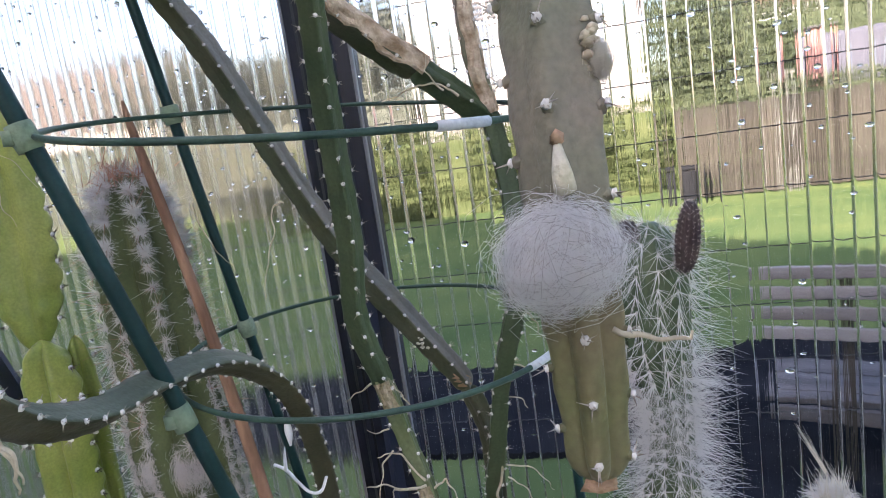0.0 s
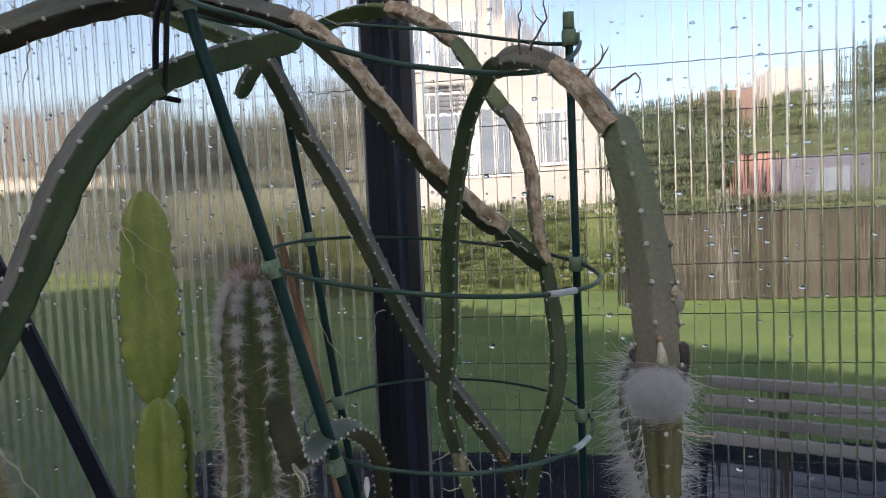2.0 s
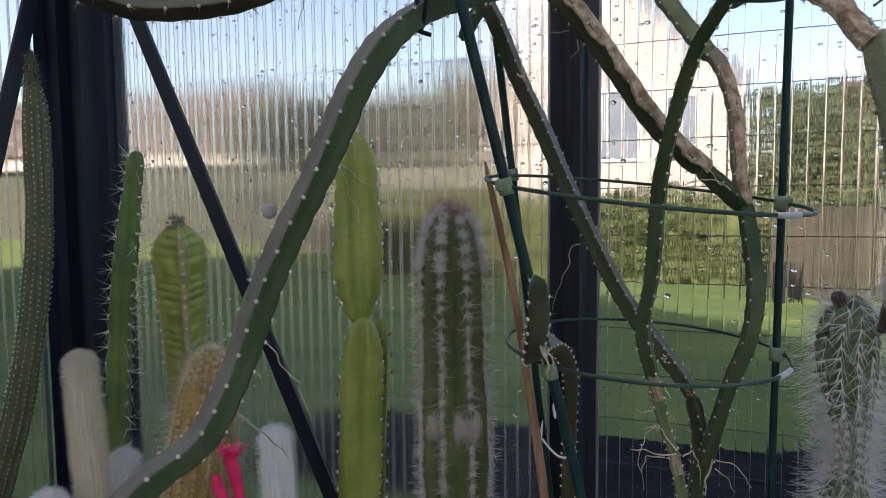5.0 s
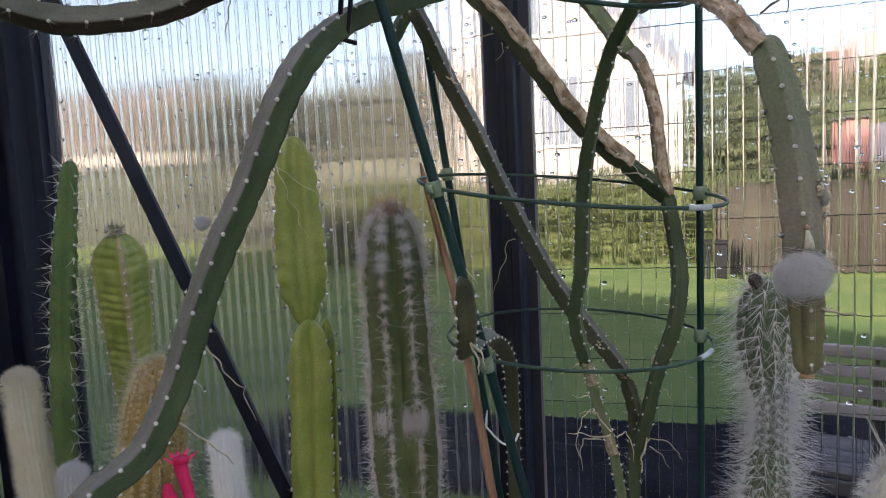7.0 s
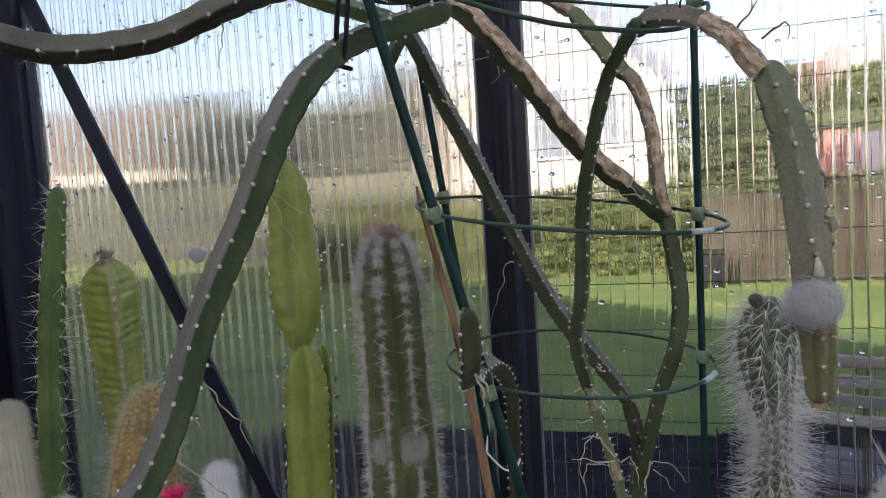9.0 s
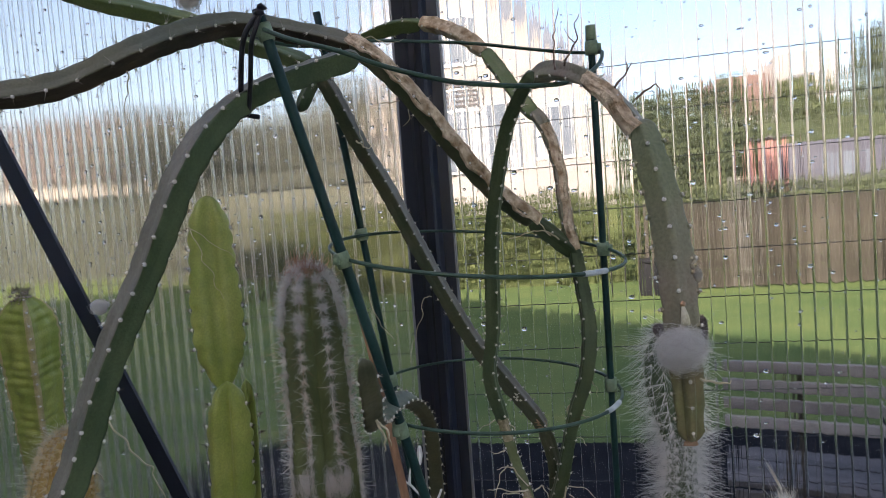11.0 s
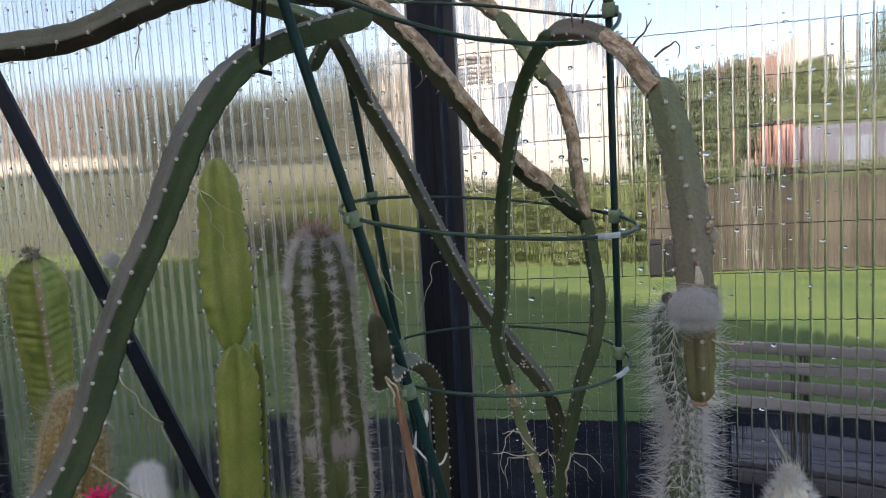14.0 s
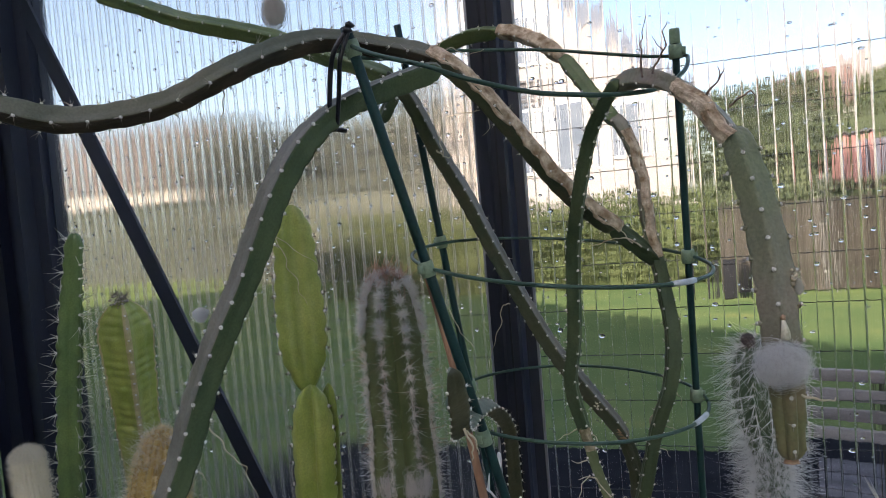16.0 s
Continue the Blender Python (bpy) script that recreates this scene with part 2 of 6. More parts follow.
M = {
    "frame": surface("black_anodised_aluminium", (0.008, 0.010, 0.019), (0.015, 0.019, 0.034), 0.42, 9, 700, 0.05, spec=0.32, stretch=(1, 1, 0.1)),
    "gasket": surface("black_rubber", (0.006, 0.006, 0.008), (0.012, 0.012, 0.014), 0.75, 40, 600, 0.1),
    "alu": surface("bare_aluminium_edge", (0.24, 0.25, 0.27), (0.33, 0.34, 0.37), 0.5, 30, 500, 0.05, metal=0.8, stretch=(1, 1, 0.05)),
    "sheet": sheet_plastic("clear_polycarbonate", 0.03, 0.0006, mist_veil=(1.15, 1.40, 28.0)),
    "sheet_in": sheet_plastic("streaky_polycarbonate", 0.03, 0.0006, mist_veil=(1.15, 1.40, 28.0), relief=(0.30, 0.22, 0.4)),
    "sheet_fog": sheet_plastic("misted_polycarbonate", 0.07, 0.007, tint=(0.965, 0.965, 0.955), mist_veil=(1.14, 1.40, 3.0)),
    "sheet_fog_in": sheet_plastic("streaky_misted_polycarbonate", 0.07, 0.007, tint=(0.965, 0.965, 0.955), mist_veil=(1.14, 1.40, 3.0), relief=(1.3, 0.2, 0.25, 3500.0)),
    "rib": rib_plastic("polycarbonate_web", 0.85, 0.12, 0.04),
    "line": rib_plastic("polycarbonate_web_edge", 0.3, 0.2, 0.14, 0.3),
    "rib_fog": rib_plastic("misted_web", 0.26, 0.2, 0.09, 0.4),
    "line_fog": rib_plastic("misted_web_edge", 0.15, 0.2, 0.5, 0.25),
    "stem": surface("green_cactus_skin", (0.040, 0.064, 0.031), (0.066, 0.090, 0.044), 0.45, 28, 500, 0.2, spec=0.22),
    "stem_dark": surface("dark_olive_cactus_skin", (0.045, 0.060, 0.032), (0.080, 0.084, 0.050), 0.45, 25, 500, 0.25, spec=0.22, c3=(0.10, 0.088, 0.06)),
    "stem_grey": surface("grey_green_cactus_skin", (0.115, 0.14, 0.075), (0.20, 0.175, 0.13), 0.45, 16, 420, 0.3, coat=0.15, c3=(0.23, 0.155, 0.13)),
    # face tones: light from above and shade below, mixed into mauve, olive, wine hues
    "stem_mauve_lit": surface("mauve_grey_lit_face_skin", (0.115, 0.115, 0.092), (0.16, 0.153, 0.127), 0.5, 30, 500, 0.2, c3=(0.18, 0.14, 0.115)),
    "stem_olive_lit": surface("olive_grey_lit_face_skin", (0.082, 0.088, 0.058), (0.12, 0.118, 0.084), 0.5, 30, 500, 0.2, c3=(0.15, 0.115, 0.09)),
    "stem_wine_shade": surface("dark_wine_shaded_face_skin", (0.035, 0.030, 0.022), (0.065, 0.048, 0.036), 0.5, 30, 500, 0.2, spec=0.22),
    "ridge_pale": surface("pale_olive_rib_edge", (0.30, 0.27, 0.12), (0.40, 0.33, 0.19), 0.7, 70, 500, 0.5),
    "ridge": surface("reddish_brown_rib_edge", (0.24, 0.17, 0.09), (0.36, 0.22, 0.14), 0.7, 70, 500, 0.5, c3=(0.45, 0.33, 0.24)),
    "stub": surface("greenish_cream_flower_stub", (0.45, 0.42, 0.30), (0.56, 0.52, 0.42), 0.7, 150, 600, 0.3),
    "stem_mauve": surface("mauve_green_cactus_skin", (0.145, 0.165, 0.095), (0.195, 0.168, 0.125), 0.48, 14, 420, 0.3, c3=(0.21, 0.14, 0.115)),
    "stem_brown": surface("brownish_cactus_tip", (0.11, 0.12, 0.05), (0.16, 0.125, 0.07), 0.48, 26, 420, 0.2, c3=(0.22, 0.12, 0.09)),
    # under-face of the curling stem: shade mixed into a dark maroon skin
    "stem_maroon_shade": surface("dark_maroon_shaded_face_skin", (0.040, 0.044, 0.024), (0.068, 0.068, 0.036), 0.42, 26, 420, 0.2, c3=(0.085, 0.045, 0.035)),
    "stem_pale": surface("pale_yellowish_green_skin", (0.075, 0.105, 0.042), (0.125, 0.145, 0.068), 0.5, 22, 420, 0.25, c3=(0.18, 0.155, 0.095)),
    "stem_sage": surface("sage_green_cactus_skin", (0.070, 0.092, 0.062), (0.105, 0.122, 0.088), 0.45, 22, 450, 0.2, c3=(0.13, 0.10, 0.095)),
    "stem_light": surface("light_green_cactus_skin", (0.085, 0.125, 0.045), (0.125, 0.155, 0.062), 0.42, 28, 500, 0.12, coat=0.1),
    "cork": surface("corky_tan_bark", (0.28, 0.19, 0.115), (0.64, 0.52, 0.39), 0.9, 95, 420, 1.0, c3=(0.16, 0.095, 0.055)),
    "scar": surface("dull_tan_scar", (0.17, 0.145, 0.08), (0.34, 0.28, 0.19), 0.9, 160, 500, 0.8, c3=(0.20, 0.16, 0.10)),
    "flat": surface("yellow_green_cactus_skin", (0.19, 0.24, 0.05), (0.28, 0.31, 0.08), 0.40, 20, 450, 0.1, sss=0.15, coat=0.12),
    "spiny": surface("blue_green_cactus_skin", (0.085, 0.14, 0.05), (0.13, 0.19, 0.06), 0.42, 22, 450, 0.12, coat=0.1),
    "slim": surface("brownish_olive_cactus_skin", (0.085, 0.098, 0.05), (0.135, 0.135, 0.075), 0.5, 25, 450, 0.25, c3=(0.15, 0.11, 0.075)),
    "woolly": surface("shaded_green_cactus_skin", (0.065, 0.085, 0.032), (0.11, 0.13, 0.052), 0.5, 25, 450, 0.2),
    "golden": surface("golden_brown_cactus_skin", (0.30, 0.20, 0.065), (0.44, 0.31, 0.11), 0.6, 40, 450, 0.2),
    "seti": surface("mid_green_cactus_skin", (0.070, 0.110, 0.056), (0.115, 0.15, 0.08), 0.45, 30, 450, 0.2),
    "hair": thread("white_plant_hair", (0.9, 0.89, 0.88), (0.96, 0.95, 0.94)),
    "hair_warm": thread("cream_plant_hair", (0.8, 0.75, 0.65), (0.9, 0.87, 0.79)),
    "hair_beige": thread("beige_plant_fur", (0.82, 0.76, 0.62), (0.93, 0.88, 0.76)),
    "hair_gold": thread("golden_spines", (0.80, 0.62, 0.30), (0.92, 0.80, 0.52)),
    "hair_pink": thread("pinkish_grey_wool", (0.84, 0.78, 0.75), (0.92, 0.88, 0.85)),
    "wool_grey": surface("shaded_grey_wool", (0.40, 0.37, 0.36), (0.56, 0.52, 0.50), 0.9, 60, 400, 0.0, spec=0.1),
    "spine": surface("pale_spines", (0.55, 0.52, 0.44), (0.72, 0.70, 0.62), 0.5, 60, 400, 0.0),
    "spine_grey": surface("grey_brown_spines", (0.26, 0.22, 0.18), (0.42, 0.37, 0.32), 0.5, 60, 400, 0.0),
    "spine_dark": surface("dark_brown_spines", (0.07, 0.055, 0.045), (0.15, 0.12, 0.10), 0.5, 60, 400, 0.0),
    "spine_red": surface("reddish_crown_spines", (0.30, 0.14, 0.09), (0.42, 0.22, 0.15), 0.5, 60, 400, 0.0),
    "areole": surface("felted_white_areole", (0.58, 0.55, 0.5), (0.75, 0.72, 0.68), 0.9, 200, 900, 0.3),
    "stake": surface("dark_green_plastic_coat", (0.006, 0.027, 0.027), (0.010, 0.038, 0.037), 0.45, 30, 500, 0.1, spec=0.2),
    "ring": surface("mid_green_plastic_wire", (0.026, 0.060, 0.044), (0.040, 0.080, 0.060), 0.45, 30, 500, 0.1, spec=0.25),
    "clip": surface("pale_green_plastic", (0.13, 0.19, 0.12), (0.19, 0.25, 0.165), 0.5, 60, 500, 0.1),
    "sleeve": surface("grey_plastic_sleeve", (0.40, 0.44, 0.46), (0.5, 0.54, 0.56), 0.45, 60, 500, 0.1),
    "tie": surface("black_tie_wire", (0.008, 0.008, 0.012), (0.016, 0.016, 0.022), 0.4, 60, 500, 0.1),
    "white_tie": surface("white_paper_tie", (0.7, 0.7, 0.7), (0.82, 0.82, 0.82), 0.6, 60, 500, 0.1),
    "root": surface("dry_aerial_root", (0.36, 0.30, 0.21), (0.52, 0.46, 0.34), 0.8, 120, 600, 0.2),
    "root_dark": surface("old_aerial_root", (0.10, 0.07, 0.055), (0.2, 0.14, 0.11), 0.8, 120, 600, 0.2),
    "stick": surface("reddish_brown_stick", (0.15, 0.075, 0.045), (0.32, 0.18, 0.11), 0.75, 60, 300, 0.8, stretch=(1, 1, 0.2), c3=(0.08, 0.045, 0.03)),
    "bud": surface("dark_purple_bud", (0.042, 0.030, 0.034), (0.10, 0.075, 0.07), 0.7, 80, 500, 0.3),
    "bud_tip": surface("bud_scale_hair", (0.38, 0.33, 0.30), (0.52, 0.47, 0.43), 0.8, 80, 500, 0.0),
    "petal": surface("magenta_petal", (0.62, 0.012, 0.09), (0.78, 0.03, 0.14), 0.45, 60, 400, 0.1, sss=0.1),
    "pot": surface("terracotta_pot", (0.32, 0.12, 0.06), (0.42, 0.18, 0.1), 0.8, 30, 300, 0.3),
    "soil": surface("potting_grit", (0.05, 0.04, 0.03), (0.12, 0.1, 0.08), 0.95, 150, 600, 0.8),
    "staging": surface("grey_staging_board", (0.2, 0.2, 0.19), (0.3, 0.3, 0.28), 0.7, 12, 200, 0.2),
    "grass": surface("mown_lawn", (0.068, 0.105, 0.042), (0.114, 0.146, 0.056), 0.9, 1.4, 60, 0.6, c3=(0.178, 0.18, 0.066), spec=0.0),
    "patio": surface("dark_slate_paving", (0.010, 0.011, 0.014), (0.020, 0.021, 0.025), 0.6, 4, 120, 0.3, spec=0.0),
    "old_wood": surface("weathered_grey_wood", (0.23, 0.205, 0.208), (0.33, 0.30, 0.30), 0.8, 10, 150, 0.4, stretch=(0.12, 1, 1), each=0.15, spec=0.0),
    # darker copy of the bench wood, offsets light from above on the seat
    "seat_wood": surface("weathered_grey_wood_toned_down", (0.10, 0.092, 0.094), (0.16, 0.148, 0.148), 0.8, 10, 150, 0.4, stretch=(0.12, 1, 1), each=0.15, spec=0.0),
    "fence": surface("brown_fence_board", (0.036, 0.034, 0.029), (0.082, 0.070, 0.057), 0.85, 8, 120, 0.4, stretch=(1, 1, 0.12), each=0.5, spec=0.0),
    "plaster": surface("cream_white_render", (0.30, 0.275, 0.26), (0.36, 0.331, 0.314), 0.85, 3, 60, 0.2, spec=0.0),
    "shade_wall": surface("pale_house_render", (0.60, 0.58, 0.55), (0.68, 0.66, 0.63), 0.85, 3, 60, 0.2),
    "roof_red": surface("red_brown_tile", (0.13, 0.085, 0.075), (0.18, 0.115, 0.10), 0.8, 8, 60, 0.4),
    "roof_slate": surface("blue_grey_slate", (0.12, 0.135, 0.17), (0.18, 0.195, 0.23), 0.7, 8, 60, 0.3, spec=0.0),
    "roof_dark": surface("dark_roof_tile", (0.07, 0.065, 0.065), (0.11, 0.1, 0.1), 0.7, 8, 60, 0.4),
    "window": surface("dark_window_pane", (0.10, 0.12, 0.15), (0.16, 0.18, 0.21), 0.15, 2, 30, 0.0),
    "grey_post": surface("weathered_pale_paint", (0.18, 0.175, 0.16), (0.25, 0.24, 0.22), 0.7, 10, 100, 0.2),
    "trim": surface("white_window_trim", (0.74, 0.74, 0.73), (0.8, 0.8, 0.79), 0.5, 10, 100, 0.1),
    "salmon": surface("salmon_painted_wood", (0.34, 0.17, 0.15), (0.40, 0.205, 0.18), 0.7, 5, 60, 0.2),
    "lilac": surface("lilac_grey_paint", (0.068, 0.068, 0.085), (0.095, 0.092, 0.112), 0.45, 5, 60, 0.1),
    "leaf": surface("dark_leaf", (0.062, 0.080, 0.044), (0.105, 0.120, 0.068), 0.6, 4, 50, 0.2, spec=0.0),
    "leaf_grey": surface("dull_grey_green_leaf", (0.105, 0.115, 0.088), (0.155, 0.16, 0.128), 0.6, 4, 50, 0.2, spec=0.0),
    "leaf_yellow": surface("yellow_green_leaf", (0.060, 0.080, 0.034), (0.105, 0.118, 0.052), 0.6, 4, 50, 0.2, spec=0.0),
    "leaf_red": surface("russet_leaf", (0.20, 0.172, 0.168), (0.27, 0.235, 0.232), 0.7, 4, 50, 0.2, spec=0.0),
    "bank_stone": surface("mossy_grey_stone", (0.040, 0.048, 0.038), (0.068, 0.075, 0.062), 0.9, 3, 40, 0.5, spec=0.0),
    "trunk": surface("bark", (0.09, 0.07, 0.05), (0.15, 0.12, 0.09), 0.9, 20, 200, 0.6),
    "wire": surface("dark_fence_wire", (0.06, 0.06, 0.06), (0.09, 0.09, 0.09), 0.5, 60, 400, 0.1),
    "concrete": surface("concrete_slab", (0.25, 0.25, 0.24), (0.34, 0.34, 0.33), 0.85, 10, 120, 0.3, spec=0.0),
}


def drop_water():
    m, nt, bsdf = nodes_of("water_drop")
    bsdf.inputs["Transmission Weight"].default_value = 1.0
    bsdf.inputs["Roughness"].default_value = 0.02
    bsdf.inputs["IOR"].default_value = 1.33
    bsdf.inputs["Base Color"].default_value = (0.97, 0.98, 1, 1)
    return m


M["water"] = drop_water()

# ---- mesh helpers ----


def mesh_of(name, verts, faces, smooth=False):
    me = bpy.data.meshes.new(name)
    me.from_pydata(verts, [], faces)
    if smooth:
        me.polygons.foreach_set("use_smooth", [True] * len(me.polygons))
    me.update()
    return me


def thing(name, at, label, category, group="", kind=""):
    ob = new(name)
    ob.location = at
    ob.empty_display_size = 0.02
    return tagged(ob, label, category, group, kind)


MANY = {"areoles", "spines", "hair", "wool", "crown_wool", "crown_spines", "crown_hair", "fringe", "long_hair", "side_hair", "bud_hair", "wisps", "long_wisp", "side_wisp", "crown_knobs", "tubercles", "scab_fibre", "grey_wool"}


def part(name, geo, material, parent=None, label="", smooth=True):
    """One mesh object from (verts, faces) in world metres, under a thing or part."""
    if parent is None:
        origin = Vector((0, 0, 0))
    else:
        origin = parent.location + (parent.parent.location if parent.parent else Vector((0, 0, 0)))
    verts = np.asarray(geo[0], float).reshape(-1, 3) - np.array(origin)
    me = mesh_of(name, verts.tolist(), geo[1], smooth)
    me.materials.append(M[material] if isinstance(material, str) else material)
    ob = new(name, me)
    if parent is not None:
        ob.parent = parent
    if label:
        tagged(ob, label)
    if name in MANY:
        tagged(ob, kind="stuff")
    return ob


def solo(name, geo, material, label, category, group="", kind="", smooth=False):
    """A top-level thing of one mesh whose origin is at the middle of its foot."""
    v = np.asarray(geo[0], float).reshape(-1, 3)
    o = np.array([(v[:, 0].min() + v[:, 0].max()) / 2, (v[:, 1].min() + v[:, 1].max()) / 2, v[:, 2].min()])
    me = mesh_of(name, (v - o).tolist(), geo[1], smooth)
    me.materials.append(M[material])
    ob = new(name, me)
    ob.location = o
    return tagged(ob, label, category, group, kind)


def join(*geos):
    vs, fs, k = [], [], 0
    for v, f in geos:
        v = np.asarray(v, float).reshape(-1, 3)
        vs.append(v)
        fs.extend([tuple(i + k for i in q) for q in f])
        k += len(v)
    return np.concatenate(vs) if vs else np.zeros((0, 3)), fs


def box(x0, y0, z0, x1, y1, z1, bevel=0.0):
    if bevel <= 0:
        v = [(x, y, z) for z in (z0, z1) for y in (y0, y1) for x in (x0, x1)]
        return v, [(0, 2, 3, 1), (4, 5, 7, 6), (0, 1, 5, 4), (2, 6, 7, 3), (0, 4, 6, 2), (1, 3, 7, 5)]
    bm = bmesh.new()
    bmesh.ops.create_cube(bm, size=1)
    for q in bm.verts:
        q.co = Vector(((x0 + x1) / 2 + q.co.x * (x1 - x0), (y0 + y1) / 2 + q.co.y * (y1 - y0), (z0 + z1) / 2 + q.co.z * (z1 - z0)))
    bmesh.ops.bevel(bm, geom=bm.edges[:], offset=bevel, segments=2, profile=0.7, affect='EDGES')
    bm.verts.ensure_lookup_table()
    geo = [tuple(q.co) for q in bm.verts], [tuple(q.index for q in f.verts) for f in bm.faces]
    bm.free()
    return geo


def extrude_z(outline, z0, z1):
    """A prism with the given outline of (x, y), from z0 to z1."""
    n = len(outline)
    v = [(x, y, z0) for x, y in outline] + [(x, y, z1) for x, y in outline]
    f = [(i, (i + 1) % n, n + (i + 1) % n, n + i) for i in range(n)]
    return v, f + [tuple(range(n))[::-1], tuple(range(n, 2 * n))]


def smooth_path(nodes, n=8):
    """Catmull-Rom curve through rows of any width."""
    X = np.array(nodes, float)
    out, m = [], len(X)
    for i in range(m - 1):
        p0, p1, p2, p3 = X[max(i - 1, 0)], X[i], X[i + 1], X[min(i + 2, m - 1)]
        for k in range(n):
            t = k / n
            out.append(0.5 * (2 * p1 + (-p0 + p2) * t + (2 * p0 - 5 * p1 + 4 * p2 - p3) * t * t + (-p0 + 3 * p1 - 3 * p2 + p3) * t ** 3))
    out.append(X[-1])
    return np.array(out)


def even(path, step):
    d = np.r_[0, np.cumsum(np.linalg.norm(np.diff(path[:, :3], axis=0), axis=1))]
    s = np.linspace(0, d[-1], max(3, int(d[-1] / step) + 1))
    return np.array([np.interp(s, d, path[:, k]) for k in range(path.shape[1])]).T, s


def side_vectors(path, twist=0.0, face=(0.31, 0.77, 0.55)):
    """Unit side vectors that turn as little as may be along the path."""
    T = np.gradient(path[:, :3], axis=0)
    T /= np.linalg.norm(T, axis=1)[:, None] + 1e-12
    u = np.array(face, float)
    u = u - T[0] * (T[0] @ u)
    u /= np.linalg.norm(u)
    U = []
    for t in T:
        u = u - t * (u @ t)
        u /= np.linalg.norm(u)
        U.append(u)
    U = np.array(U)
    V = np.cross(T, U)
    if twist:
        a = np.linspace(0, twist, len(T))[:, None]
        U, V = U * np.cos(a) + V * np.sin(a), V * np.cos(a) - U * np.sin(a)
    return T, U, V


def tube(nodes, radius=None, sides=10, step=0.006, capped=True):
    """A round tube along nodes of (x, y, z) or (x, y, z, r)."""
    X = np.array(nodes, float)
    if X.shape[1] == 3:
        X = np.c_[X, np.full(len(X), radius)]
    P = smooth_path(X) if len(X) > 2 else X
    P, _ = even(P, step)
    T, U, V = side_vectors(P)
    a = np.linspace(0, 2 * np.pi, sides, endpoint=False)
    ring = U[:, None] * np.cos(a)[None, :, None] + V[:, None] * np.sin(a)[None, :, None]
    v = (P[:, None, :3] + ring * P[:, None, 3:4]).reshape(-1, 3)
    n = len(P)
    f = [(i * sides + j, i * sides + (j + 1) % sides, (i + 1) * sides + (j + 1) % sides, (i + 1) * sides + j) for i in range(n - 1) for j in range(sides)]
    if capped:
        f += [tuple(range(sides))[::-1], tuple(range((n - 1) * sides, n * sides))]
    return v, f


rng = np.random.default_rng(7)


def hairs(root, way, length, radius, curl=0.3, segs=4, droop=0.0, sides=3):
    """Many thin tapered hairs as one mesh: roots and ways (n, 3), lengths (n,)."""
    root, way = np.asarray(root, float), np.asarray(way, float)
    n = len(root)
    if n == 0:
        return np.zeros((0, 3)), []
    length = np.broadcast_to(np.asarray(length, float), (n,))
    radius = np.broadcast_to(np.asarray(radius, float), (n,))
    way = way / (np.linalg.norm(way, axis=1)[:, None] + 1e-9)
    pts = [root]
    d = way.copy()
    for k in range(segs):
        d = d + rng.normal(0, curl, (n, 3)) + np.array([0, 0, -droop])
        d /= np.linalg.norm(d, axis=1)[:, None] + 1e-9
        pts.append(pts[-1] + d * (length / segs)[:, None])
    pts = np.stack(pts, 1)  # n, segs+1, 3
    u = np.cross(way, rng.normal(0, 1, (n, 3)))
    u /= np.linalg.norm(u, axis=1)[:, None] + 1e-9
    w = np.cross(way, u)
    a = np.arange(sides) * 2 * np.pi / sides
    ring = u[:, None] * np.cos(a)[None, :, None] + w[:, None] * np.sin(a)[None, :, None]
    taper = np.linspace(1, 0.15, segs + 1)
    v = pts[:, :, None] + ring[:, None] * (radius[:, None] * taper[None])[..., None, None]
    per = (segs + 1) * sides
    base = np.array([(i * sides + j, i * sides + (j + 1) % sides, (i + 1) * sides + (j + 1) % sides, (i + 1) * sides + j) for i in range(segs) for j in range(sides)])
    f = (base[None] + (np.arange(n) * per)[:, None, None]).reshape(-1, 4)
    return v.reshape(-1, 3), [tuple(q) for q in f.tolist()]


def beads(at, size, way=None, flat=0.7):
    """Small rough knobs (octahedra with a belt) as one mesh."""
    at = np.asarray(at, float)
    n = len(at)
    if n == 0:
        return np.zeros((0, 3)), []
    a = np.arange(6) * np.pi / 3
    unit = [(0, 0, 1)] + [(0.8 * math.cos(t), 0.8 * math.sin(t), 0.55) for t in a] + [(math.cos(t + 0.5), math.sin(t + 0.5), -0.2) for t in a] + [(0, 0, -0.9)]
    unit = np.array(unit)
    f0 = [(0, 1 + j, 1 + (j + 1) % 6) for j in range(6)] + [(1 + j, 7 + j, 7 + (j + 1) % 6, 1 + (j + 1) % 6) for j in range(6)] + [(7 + j, 13, 7 + (j + 1) % 6) for j in range(6)]
    size = np.broadcast_to(np.asarray(size, float), (n,))
    if way is None:
        way = np.tile([0, 0, 1.0], (n, 1))
    way = np.asarray(way, float) / (np.linalg.norm(way, axis=1)[:, None] + 1e-9)
    u = np.cross(way, rng.normal(0, 1, (n, 3)))
    u /= np.linalg.norm(u, axis=1)[:, None] + 1e-9
    w = np.cross(way, u)
    k = size[:, None, None] * (1 + rng.normal(0, 0.12, (n, len(unit), 1)))
    v = at[:, None] + k * (u[:, None] * unit[None, :, 0:1] + w[:, None] * unit[None, :, 1:2] + way[:, None] * unit[None, :, 2:3] * flat)
    f = [tuple(i + q * len(unit) for i in face) for q in range(n) for face in f0]
    return v.reshape(-1, 3), f

# ---- cactus builders ----


